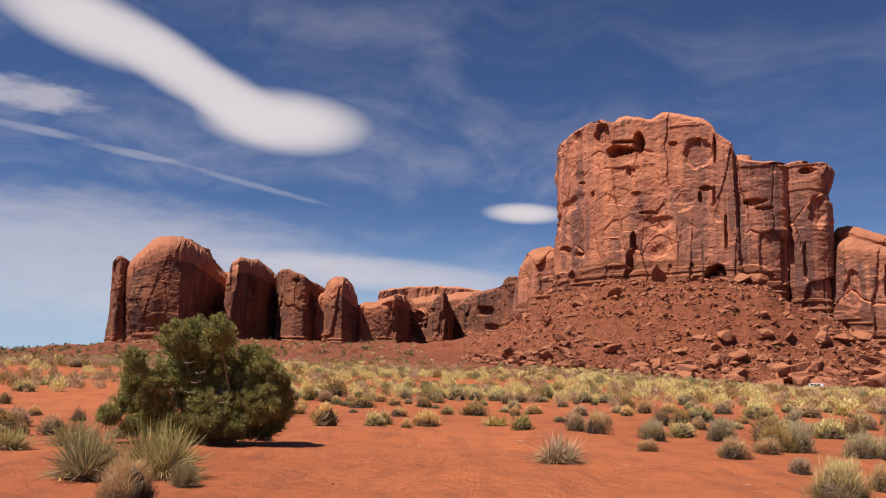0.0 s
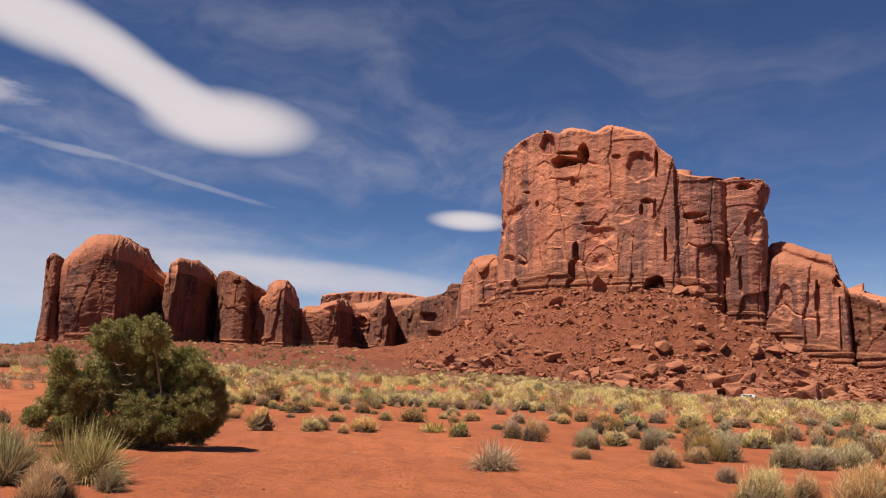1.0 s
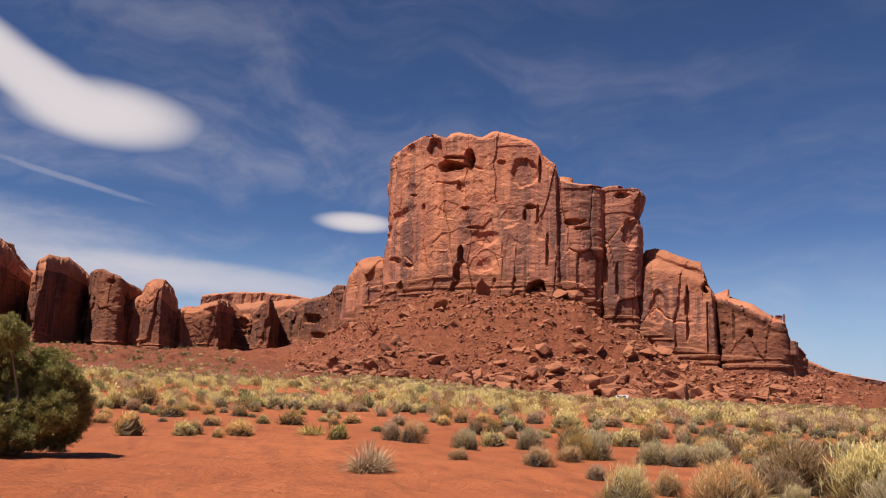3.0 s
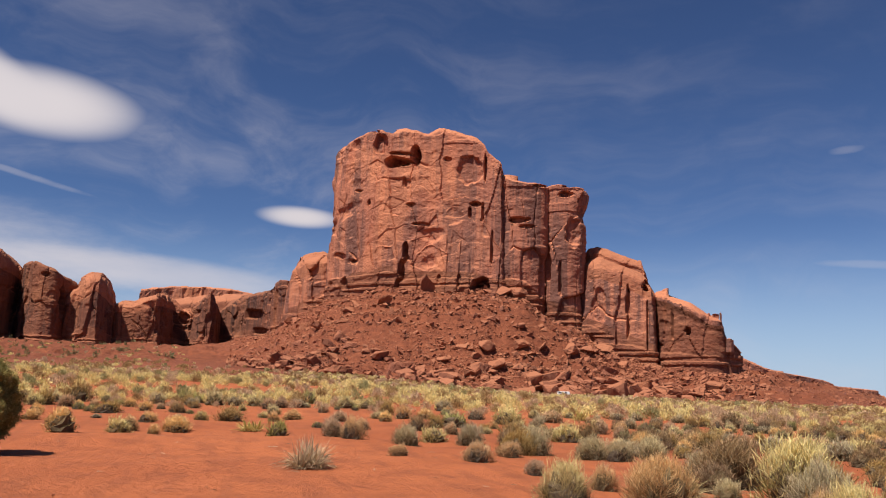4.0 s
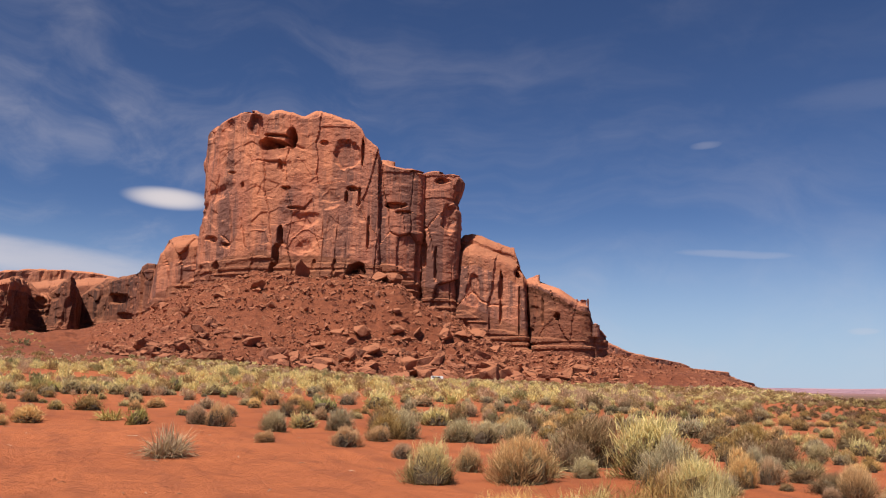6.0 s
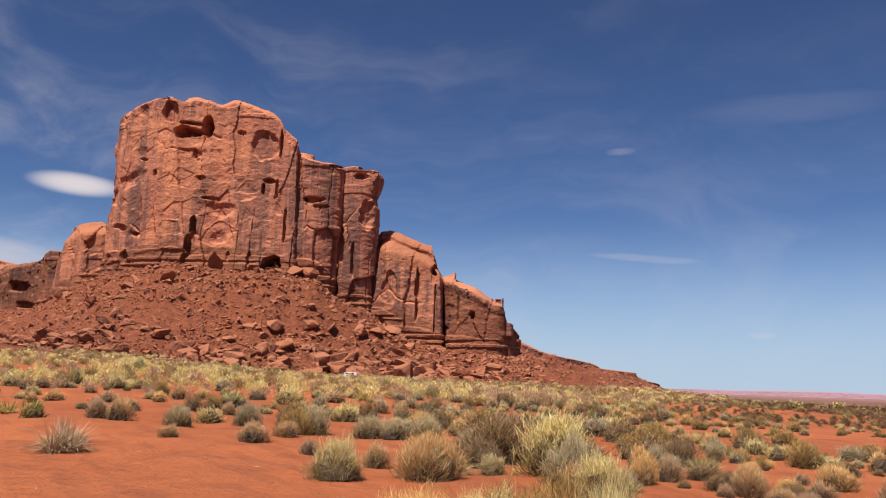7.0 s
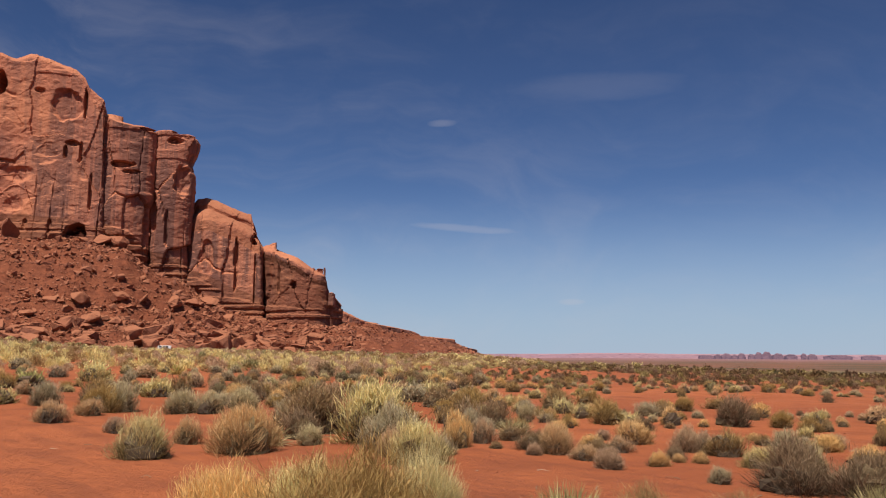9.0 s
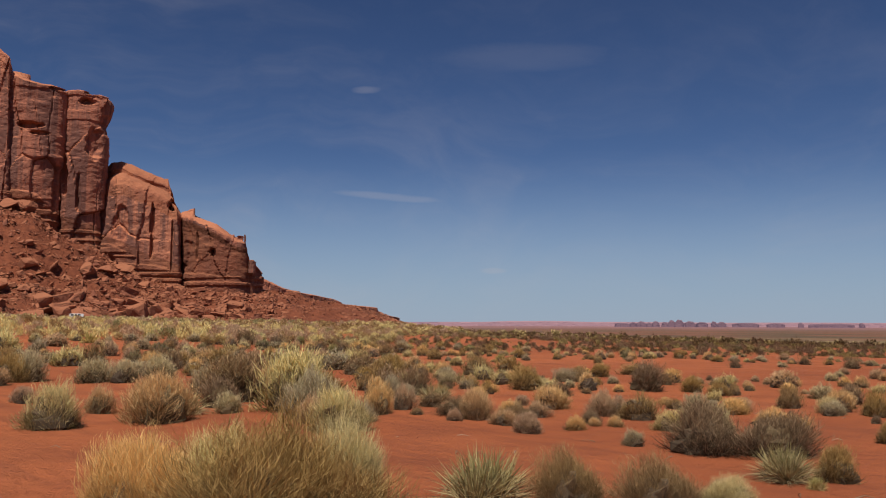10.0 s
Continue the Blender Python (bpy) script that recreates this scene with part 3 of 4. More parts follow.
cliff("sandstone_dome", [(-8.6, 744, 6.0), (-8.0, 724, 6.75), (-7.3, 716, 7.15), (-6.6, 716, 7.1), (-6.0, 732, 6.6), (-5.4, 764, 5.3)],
      70, "small round-topped red sandstone dome", step=0.85, crown=14, round_in=22, dome=2, mat=SHADED_ROCK, seed=11, rough=1.2)
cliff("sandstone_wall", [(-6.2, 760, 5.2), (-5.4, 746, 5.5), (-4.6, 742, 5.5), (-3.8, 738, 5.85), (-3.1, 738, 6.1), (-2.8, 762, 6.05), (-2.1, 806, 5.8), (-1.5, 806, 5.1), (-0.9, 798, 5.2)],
      110, "low red sandstone wall with deep shaded bays", step=0.85, crown=9, round_in=18, dome=2, mat=SHADED_ROCK, seed=12, rough=1.3, holes=[(-1.5, 4.5, 5.0, 6.0, 6.0)])
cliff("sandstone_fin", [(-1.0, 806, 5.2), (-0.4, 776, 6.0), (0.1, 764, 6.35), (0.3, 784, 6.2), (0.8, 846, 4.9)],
      60, "narrow red sandstone fin beside a shaded bay", step=0.85, crown=4, round_in=8, dome=1, mat=SHADED_ROCK, seed=33, rough=1.1)
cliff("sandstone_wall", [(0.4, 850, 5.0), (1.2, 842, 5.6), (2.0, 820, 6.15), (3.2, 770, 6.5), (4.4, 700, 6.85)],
      60, "smooth red sandstone amphitheatre wall in a recess", step=0.9, crown=6, round_in=12, dome=1.5, mat=SHADED_ROCK, seed=13, bed=14, holes=[(2.9, 5.0, 12.0, 5.0, 7.0), (3.4, 3.9, 9.0, 3.5, 5.0)])
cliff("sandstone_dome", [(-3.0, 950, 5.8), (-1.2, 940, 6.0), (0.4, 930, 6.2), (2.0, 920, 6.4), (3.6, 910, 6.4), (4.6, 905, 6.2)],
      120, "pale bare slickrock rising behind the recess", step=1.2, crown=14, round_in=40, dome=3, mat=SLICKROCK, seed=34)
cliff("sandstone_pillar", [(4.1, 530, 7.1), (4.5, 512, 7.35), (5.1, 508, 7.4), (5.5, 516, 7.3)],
      40, "dark-streaked sandstone buttress at the mouth of the recess", step=0.7, crown=2, dome=1, mat=SHADED_ROCK, seed=14)
cliff("distant_mesa", [(-4.5, 1500, 6.2), (-2.5, 1500, 6.55), (-0.5, 1500, 6.65), (1.5, 1500, 6.6), (3.5, 1500, 6.2)],
      300, "flat-topped distant mesa with grey banded slopes", step=4.0, crown=6, dome=2, seed=15, rough=1.5)
for rows in ([(36.9, 448, 2.0), (38.4, 465, 1.68), (39.9, 482, 1.42), (40.4, 490, 1.2)], [(39.0, 464, 1.16), (41.0, 490, 1.02), (42.8, 512, 0.88), (43.1, 520, 0.64)], [(35.2, 390, 1.25), (37.0, 405, 1.0), (39.4, 425, 0.75)], [(41.4, 520, 0.5), (43.2, 530, 0.4), (44.4, 540, 0.2)]):
    cliff("sandstone_ledge", [(a, d - 14, e + 0.13) for a, d, e in rows], 30, "thin red sandstone ledge running along the low ridge", step=0.9, crown=0.6, dome=0.3, seed=int(rows[0][0] * 5), bury=4, bed=0.1, rough=0.8)

# ---- stones ----
RNG = np.random.default_rng(7)


def hull(rng, n, squash):
    """A broken block: the convex hull of a few points, as vertices and triangles."""
    bm = bmesh.new()
    for p in rng.uniform(-0.5, 0.5, (n, 3)) * squash:
        bm.verts.new(p)
    r = bmesh.ops.convex_hull(bm, input=bm.verts)
    bmesh.ops.delete(bm, geom=[g for g in r["geom_interior"] if isinstance(g, bmesh.types.BMVert)], context="VERTS")
    bmesh.ops.triangulate(bm, faces=bm.faces)
    bm.verts.index_update()
    v = np.array([q.co for q in bm.verts])
    f = np.array([[q.index for q in p.verts] for p in bm.faces])
    bm.free()
    return v, f


def join_copies(shapes, picks, mats, moves):
    """Vertices and faces of many turned and moved copies."""
    V, F, off = [], [], 0
    for i, m, p in zip(picks, mats, moves):
        v, f = shapes[i]
        V.append(v @ m.T + p)
        F.append(f + off)
        off += len(v)
    return np.concatenate(V), np.concatenate(F)


def turn(rng, size):
    """A random turn and uneven scale as a 3 x 3 matrix."""
    e = Euler((rng.uniform(-0.5, 0.5), rng.uniform(-0.5, 0.5), rng.uniform(0, 6.28))).to_matrix()
    return np.array(e) @ np.diag(size * rng.uniform(0.7, 1.3, 3))


def worn_block(rng):
    """A larger block with knocked edges and a rough skin."""
    v, f = hull(rng, 12, np.array([1.0, 0.9, 0.8]))
    bm = bmesh.new()
    vs = [bm.verts.new(p) for p in v]
    for t in f:
        bm.faces.new([vs[i] for i in t])
    bmesh.ops.dissolve_limit(bm, angle_limit=0.3, verts=bm.verts, edges=bm.edges)
    bmesh.ops.bevel(bm, geom=bm.edges[:], offset=0.035, segments=1, affect="EDGES")
    bmesh.ops.triangulate(bm, faces=bm.faces)
    bmesh.ops.subdivide_edges(bm, edges=[e for e in bm.edges if e.calc_length() > 0.2], cuts=1, use_grid_fill=True)
    for q in bm.verts:
        q.co += Vector(rng.normal(0, 0.012, 3))
    me = bpy.data.meshes.new("boulder")
    bm.to_mesh(me)
    bm.free()
    me.materials.append(RUBBLE)
    return me


BLOCKS = [worn_block(RNG) for _ in range(10)]


def boulder(x, y, size, flat=1.0, sink=0.25):
    ob = new("boulder", BLOCKS[RNG.integers(len(BLOCKS))])
    z = float(ground(x, y))
    s = size * RNG.uniform(0.8, 1.2, 3)
    ob.matrix_world = Matrix.LocRotScale((x, y, z + size * flat * (0.4 - sink)), Euler((RNG.uniform(-0.4, 0.4), RNG.uniform(-0.4, 0.4), RNG.uniform(0, 6.28))), (s[0], s[1], s[2] * flat))
    big = "huge" if size > 8 else "large" if size > 4.5 else "angular"
    return tagged(ob, big + " red sandstone boulder fallen on the stony slope", "boulder", "boulders below the cliffs")


# the great blocks: azimuth, distance, size, flatness
GREAT_BLOCKS = [(13.0, 315, 12, 0.8), (14.2, 313, 10, 0.7), (16.3, 312, 9, 0.8), (15.2, 316, 8, 0.6), (22.4, 308, 13, 0.7), (23.4, 305, 11, 0.6), (24.2, 303, 12, 0.5), (27.7, 302, 13, 1.0), (28.7, 304, 11, 0.8),
                (25.2, 306, 8, 0.7), (26.3, 304, 8, 0.6), (12.0, 326, 7, 0.7), (8.4, 335, 6, 1.0), (4.6, 322, 9, 0.8), (5.3, 320, 8, 0.7), (29.6, 308, 8, 0.7), (30.3, 310, 9, 0.6), (31.0, 306, 7, 0.7)]
SLABS = [(14.6, 384, 9, 2.0), (19.8, 378, 11, 0.8), (20.7, 380, 9, 1.0), (11.6, 366, 8, 1.2), (24.6, 350, 10, 0.9), (25.4, 356, 9, 0.8), (26.6, 372, 10, 0.8), (22.5, 345, 9, 0.6), (8.7, 366, 9, 0.5), (9.4, 374, 10, 0.45), (7.3, 372, 9, 0.5), (6.4, 388, 8, 0.6), (17.0, 335, 7, 0.8), (23.6, 330, 9, 0.7)]
for a, d, s, q in GREAT_BLOCKS + SLABS:
    p = place(a, d)
    boulder(p.x, p.y, s, q)


def slope_spot(rng, lo, hi, pw):
    """A random spot on the slopes below the cliffs."""
    az = rng.uniform(lo, hi)
    dc = float(np.interp(az, *LAND_DIST))
    d = 298 + (dc - 302) * rng.uniform(0, 1) ** pw
    return place(az, d)


for i in range(245):
    p = slope_spot(RNG, 2.5, 36.5, 2.2)
    boulder(p.x, p.y, min(7.0, float(1.5 + 1.5 * RNG.pareto(2.4))) if i > 80 else RNG.uniform(4.0, 8.0), RNG.uniform(0.5, 0.95))
for i in range(70):
    p = place(RNG.uniform(18, 34) if i > 14 else RNG.uniform(3, 9), RNG.uniform(299, 338))
    boulder(p.x, p.y, RNG.uniform(3.5, 9.0), RNG.uniform(0.5, 0.9))
for i in range(26):
    a = RNG.uniform(-21.5, -3)
    p = place(a, float(np.interp(a, *LAND_DIST)) - RNG.uniform(12, 45))
    boulder(p.x, p.y, RNG.uniform(3, 8), RNG.uniform(0.5, 0.9))


def rubble():
    rng = np.random.default_rng(11)
    shapes = [hull(rng, 8, np.array([1.0, 0.85, 0.7])) for _ in range(14)]
    spots, mats = [], []
    while len(spots) < 26000:
        p = slope_spot(rng, 1.5, 45.5, 0.95)
        if p.x and vnoise(p.x / 14, p.y / 14, 0, 31) < rng.uniform(-1.4, 0.2):
            continue
        size = min(0.55 + 0.45 * rng.pareto(1.9), 3.6)
        if np.degrees(np.arctan2(p.x, p.y)) > 37:
            size *= 0.6
        spots.append((p.x, p.y, size))
        mats.append(turn(rng, size))
    s = np.array(spots)
    z = ground(s[:, 0], s[:, 1]) + 0.1 * s[:, 2]
    for i in range(700):
        a = rng.uniform(-21.8, 0)
        q = place(a, float(np.interp(a, *LAND_DIST)) - rng.uniform(8, 60))
        spots.append((q.x, q.y, 1.0))
        mats.append(turn(rng, rng.uniform(1.0, 3.4)))
    s = np.array(spots)
    z = ground(s[:, 0], s[:, 1]) + 0.1 * s[:, 2]
    V, F = join_copies(shapes, rng.integers(0, len(shapes), len(s)), mats, np.stack([s[:, 0], s[:, 1], z], -1))
    tagged(mesh_ob("rubble", V, F, RUBBLE), "broken red sandstone rubble covering the slopes below the cliffs", "rubble", kind="stuff")


rubble()

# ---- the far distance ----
# distance haze painted in: tinted rock colour plus a faint emission
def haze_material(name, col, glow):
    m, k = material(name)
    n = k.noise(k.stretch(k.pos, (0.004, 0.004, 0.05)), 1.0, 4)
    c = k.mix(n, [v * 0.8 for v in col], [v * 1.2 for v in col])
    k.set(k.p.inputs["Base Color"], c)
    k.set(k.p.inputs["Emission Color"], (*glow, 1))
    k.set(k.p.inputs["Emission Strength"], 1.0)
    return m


FAR = haze_material("far_mesa_haze", (0.24, 0.125, 0.12), (0.17, 0.125, 0.165))
NEARER = haze_material("far_butte_haze", (0.13, 0.07, 0.075), (0.075, 0.058, 0.088))
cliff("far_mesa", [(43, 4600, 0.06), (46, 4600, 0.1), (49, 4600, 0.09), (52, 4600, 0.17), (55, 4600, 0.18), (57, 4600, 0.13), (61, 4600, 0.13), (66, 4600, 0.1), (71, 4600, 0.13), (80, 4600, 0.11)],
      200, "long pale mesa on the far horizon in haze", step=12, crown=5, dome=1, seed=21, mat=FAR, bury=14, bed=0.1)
FAR_BUTTES = [(58.9, 0.9, 0.08), (59.9, 0.35, 0.13), (60.35, 0.5, 0.19), (60.95, 0.3, 0.12), (61.3, 0.45, 0.2), (61.9, 0.4, 0.15), (62.35, 0.4, 0.27), (62.75, 0.55, 0.3), (63.4, 0.6, 0.2), (64.1, 0.7, 0.14),
              (65.0, 0.35, 0.2), (65.4, 0.5, 0.16), (66.3, 1.6, 0.1), (68.4, 1.0, 0.08), (70.2, 0.3, 0.12), (70.8, 2.6, 0.05), (73.6, 0.3, 0.12)]
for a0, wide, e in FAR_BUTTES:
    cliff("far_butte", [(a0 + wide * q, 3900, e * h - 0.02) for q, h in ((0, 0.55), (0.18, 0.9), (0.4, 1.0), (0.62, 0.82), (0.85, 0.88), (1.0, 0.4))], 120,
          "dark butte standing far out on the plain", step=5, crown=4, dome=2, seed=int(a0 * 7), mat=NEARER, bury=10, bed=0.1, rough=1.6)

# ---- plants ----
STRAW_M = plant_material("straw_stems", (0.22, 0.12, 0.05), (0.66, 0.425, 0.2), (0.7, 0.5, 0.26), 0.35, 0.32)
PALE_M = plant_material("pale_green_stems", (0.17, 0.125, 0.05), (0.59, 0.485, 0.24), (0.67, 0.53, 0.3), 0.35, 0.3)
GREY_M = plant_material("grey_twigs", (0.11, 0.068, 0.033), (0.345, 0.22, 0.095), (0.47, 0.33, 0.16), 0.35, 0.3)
# twigs coloured very dark, for the shade deep inside a bush
SHADE_M = plant_material("shaded_inner_twigs", (0.06, 0.042, 0.026), (0.13, 0.09, 0.05), (0.18, 0.125, 0.075), 0.3, 0.0)
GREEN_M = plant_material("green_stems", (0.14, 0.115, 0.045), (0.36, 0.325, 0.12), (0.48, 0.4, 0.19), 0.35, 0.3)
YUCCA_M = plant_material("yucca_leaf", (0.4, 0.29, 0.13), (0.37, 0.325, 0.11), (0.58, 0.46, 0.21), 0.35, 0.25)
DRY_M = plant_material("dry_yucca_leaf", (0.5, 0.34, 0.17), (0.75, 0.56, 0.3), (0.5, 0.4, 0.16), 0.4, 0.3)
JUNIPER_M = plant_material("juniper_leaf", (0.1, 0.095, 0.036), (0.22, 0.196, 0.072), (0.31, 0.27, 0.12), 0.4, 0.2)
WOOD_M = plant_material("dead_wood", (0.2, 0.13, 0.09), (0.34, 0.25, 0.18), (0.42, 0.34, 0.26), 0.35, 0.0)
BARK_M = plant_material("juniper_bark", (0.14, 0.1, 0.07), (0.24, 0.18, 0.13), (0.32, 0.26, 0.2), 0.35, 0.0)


def strips(root, mid, tip, w):
    """Thin leaves or twigs: root, mid and tip points and a half width each."""
    n = len(root)
    side = np.cross(tip - root, RNG.normal(size=(n, 3)))
    side /= np.linalg.norm(side, axis=1)[:, None] + 1e-9
    side *= np.asarray(w).reshape(-1, 1)
    V = np.stack([root - side, root + side, mid + side * 0.8, mid - side * 0.8, tip], 1).reshape(-1, 3)
    o = np.arange(n)[:, None] * 5
    tris = np.concatenate([o + [[0, 1, 2]], o + [[0, 2, 3]], o + [[3, 2, 4]]])
    return V, tris


def tuft(n, width, inner=0.0, upright=0.0, lump=0.25, low=0.0, reach=(0.7, 1.05), lobes=6):
    """A bush of n short stems, in several lobes, about 1 wide and 1 high."""
    ca, cr = RNG.uniform(0, 2 * np.pi, lobes), RNG.uniform(0.05, 0.27, lobes) * (lobes > 1)
    size = RNG.uniform(0.6, 0.9, lobes) if lobes > 1 else np.ones(1)
    tall = np.clip(RNG.uniform(0.85, 1.1, lobes) - 0.7 * cr, 0.5, 1.0) if lobes > 1 else np.ones(1)
    tall[0], cr[0] = 1.0, cr[0] * 0.4
    pick = RNG.integers(0, lobes, n)
    a = RNG.uniform(0, 2 * np.pi, n)
    u = RNG.uniform(low, 1, n) ** (0.75 + upright)
    th = np.arccos(np.clip(u, 0, 1))
    d = np.stack([np.sin(th) * np.cos(a) * 0.5, np.sin(th) * np.sin(a) * 0.5, np.cos(th)], -1) * np.stack([size[pick], size[pick], tall[pick]], -1)
    r = RNG.uniform(*reach, n) * (1 + lump * vnoise(d[:, 0] * 7 + RNG.uniform(0, 50), d[:, 1] * 7, d[:, 2] * 4, int(RNG.integers(99))))
    c = np.stack([cr[pick] * np.cos(ca[pick]), cr[pick] * np.sin(ca[pick]), 0 * r], -1)
    tip = c + d * r[:, None]
    go = np.stack([d[:, 0] * 1.1, d[:, 1] * 1.1, 0.35 + 0.5 * d[:, 2]], -1) + RNG.normal(0, 0.14 if inner > 0.5 else 0.1, (n, 3))
    go /= np.linalg.norm(go, axis=1)[:, None]
    ln = RNG.uniform(0.1, 0.3, n)[:, None] if inner > 0.5 else RNG.uniform(0.35, 0.75, n)[:, None]
    root = tip - go * ln
    root[:, 2] = np.maximum(root[:, 2], 0.0)
    mid = root * 0.45 + tip * 0.55 + RNG.normal(0, 0.018, (n, 3))
    tip[:, 2] = np.maximum(tip[:, 2], 0.015)
    return strips(root, mid, tip, RNG.uniform(0.6, 1.3, n) * width)


def body(size, lump=0.2):
    """The thick inside of a bush: a lumpy, shade-dark dome under the outer stems."""
    rings, seg = 7, 14
    V = []
    o = RNG.uniform(0, 90)
    for i in range(rings + 1):
        th = math.pi / 2 * (1 - i / rings) + 0.12
        for j in range(seg):
            a = 2 * math.pi * j / seg + 0.2 * (i % 2)
            d = np.array([math.sin(th) * math.cos(a) * 0.5, math.sin(th) * math.sin(a) * 0.5, max(0.0, math.cos(th))])
            V.append(d * size * (1 + lump * float(vnoise(d[0] * 7 + o, d[1] * 7, d[2] * 5, 61)) + RNG.normal(0, 0.05)))
    F = []
    for i in range(rings):
        for j in range(seg):
            a, b = i * seg + j, i * seg + (j + 1) % seg
            F += [(a, b, b + seg), (a, b + seg, a + seg)]
    return np.array(V), np.array(F)


def both(p, q):
    return np.concatenate([p[0], q[0]]), np.concatenate([p[1], q[1] + len(p[0])])


def spiky(n, width, droop=0.1, spread=1.0):
    """A yucca: stiff pointed leaves from one crown."""
    a = RNG.uniform(0, 2 * np.pi, n)
    th = np.arccos(RNG.uniform(0.0, 1.0, n)) * spread
    d = np.stack([np.sin(th) * np.cos(a) * 0.55, np.sin(th) * np.sin(a) * 0.55, np.cos(th) * 0.95 + 0.06], -1)
    r = RNG.uniform(0.75, 1.05, n)[:, None]
    c = np.array([[-0.12, 0.03, 0.02], [0.13, -0.06, 0.0], [0.02, 0.12, 0.03]])[RNG.integers(0, 3, n)]
    root = c + RNG.normal(0, 0.03, (n, 3))
    root[:, 2] = np.abs(root[:, 2])
    tip = root + d * r * 0.92
    mid = root * 0.5 + tip * 0.5 + [0, 0, 0.03]
    tip[:, 2] -= droop * np.sin(th) ** 2 * RNG.uniform(0, 1.6, n)
    tip[:, 2] = np.maximum(tip[:, 2], 0.01)
    return strips(root, mid, tip, RNG.uniform(0.7, 1.2, n) * width)


def mesh_of(name, vf, mat):
    me = bpy.data.meshes.new(name)
    me.from_pydata(vf[0].tolist(), [], vf[1].tolist())
    me.materials.append(mat)
    return me


def bush_kind(name, mat, label, category, leaf, stem_mat, part="foliage", variants=3, fine=1500, width=0.006):
    """Shapes of one kind of bush, near and middle distance: an Empty at the base with foliage and stems."""
    made = []
    for detail in (fine * 6, fine * 2, fine, fine // 3):
        for v in range(variants):
            ob = new(name)
            tagged(ob, label, category)
            w = width * (0.3 if detail > fine * 2 else 0.6 if detail > fine else 1.0 if detail == fine else 2.1)
            if part != "foliage":
                w = width * (0.8 if detail > fine else 1.0 if detail == fine else 2.1)
            q = new(part, mesh_of(part, leaf(detail, w), mat))
            q.parent = ob
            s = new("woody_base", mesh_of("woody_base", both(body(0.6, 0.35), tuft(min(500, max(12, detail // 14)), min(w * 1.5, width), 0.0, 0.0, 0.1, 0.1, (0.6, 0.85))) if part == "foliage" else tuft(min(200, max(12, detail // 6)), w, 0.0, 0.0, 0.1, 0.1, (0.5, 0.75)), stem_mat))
            s.parent = ob
            made.append(ob)
    return made


def dome_leaf(inner, up, lump, low=0.0):
    return lambda n, w: tuft(n, w, inner, up, lump, low)


KINDS = {
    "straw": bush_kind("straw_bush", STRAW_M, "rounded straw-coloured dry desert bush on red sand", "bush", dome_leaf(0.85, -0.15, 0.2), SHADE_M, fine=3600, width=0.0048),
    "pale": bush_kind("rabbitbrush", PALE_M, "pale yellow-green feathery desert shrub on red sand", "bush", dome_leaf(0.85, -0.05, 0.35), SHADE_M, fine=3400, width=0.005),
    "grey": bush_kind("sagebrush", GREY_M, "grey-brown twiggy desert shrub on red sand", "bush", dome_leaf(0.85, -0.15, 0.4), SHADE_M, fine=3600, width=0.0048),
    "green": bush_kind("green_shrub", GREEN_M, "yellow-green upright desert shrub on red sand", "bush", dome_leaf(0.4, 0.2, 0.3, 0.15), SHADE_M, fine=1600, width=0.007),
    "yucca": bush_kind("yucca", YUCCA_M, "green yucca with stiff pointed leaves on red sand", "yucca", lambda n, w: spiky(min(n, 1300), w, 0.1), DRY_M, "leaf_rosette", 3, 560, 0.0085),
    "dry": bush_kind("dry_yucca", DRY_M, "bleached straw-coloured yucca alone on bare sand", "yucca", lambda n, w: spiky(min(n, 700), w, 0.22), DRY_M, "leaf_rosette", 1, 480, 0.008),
}
USED = []


def plant(kind, x, y, w, h, near):
    shapes = KINDS[kind]
    each, d = len(shapes) // 4, math.hypot(x, y)
    ob = shapes[RNG.integers(each) + each * (0 if d < 9.5 else 1 if d < 16 else 2 if near else 3)]
    z = float(ground(x, y)) - 0.02
    one = copy_thing(ob, pose(x, y, z, 0, 0, RNG.uniform(0, 360)))
    grow = 1.28 if kind in ("yucca", "dry") else 1.06
    if d < 9 and kind in ("straw", "grey", "pale"):
        grow = 1.2
    one.scale = (w * grow, w * grow * RNG.uniform(0.85, 1.1), h * min(grow, 1.1))
    one["group"] = {"straw": "straw bushes", "pale": "pale shrubs", "grey": "grey shrubs", "green": "green shrubs", "yucca": "yuccas", "dry": "yuccas"}[kind]
    USED.append((x, y, w * 0.5))
    return one


# x, y, width, height in metres
YUCCAS = [(-5.8, 14.4, 1.17, 0.98), (-4.7, 14.6, 1.24, 1.09), (-8.8, 20.5, 1.08, 0.81), (-4.0, 13.6, 0.44, 0.49), (-9.5, 19.1, 1.00, 0.60), (6.8, 5.3, 0.78, 0.58), (10.0, 3.7, 0.68, 0.44), (13.4, 12.1, 0.67, 0.42), (9.7, 3.3, 0.17, 0.17)]
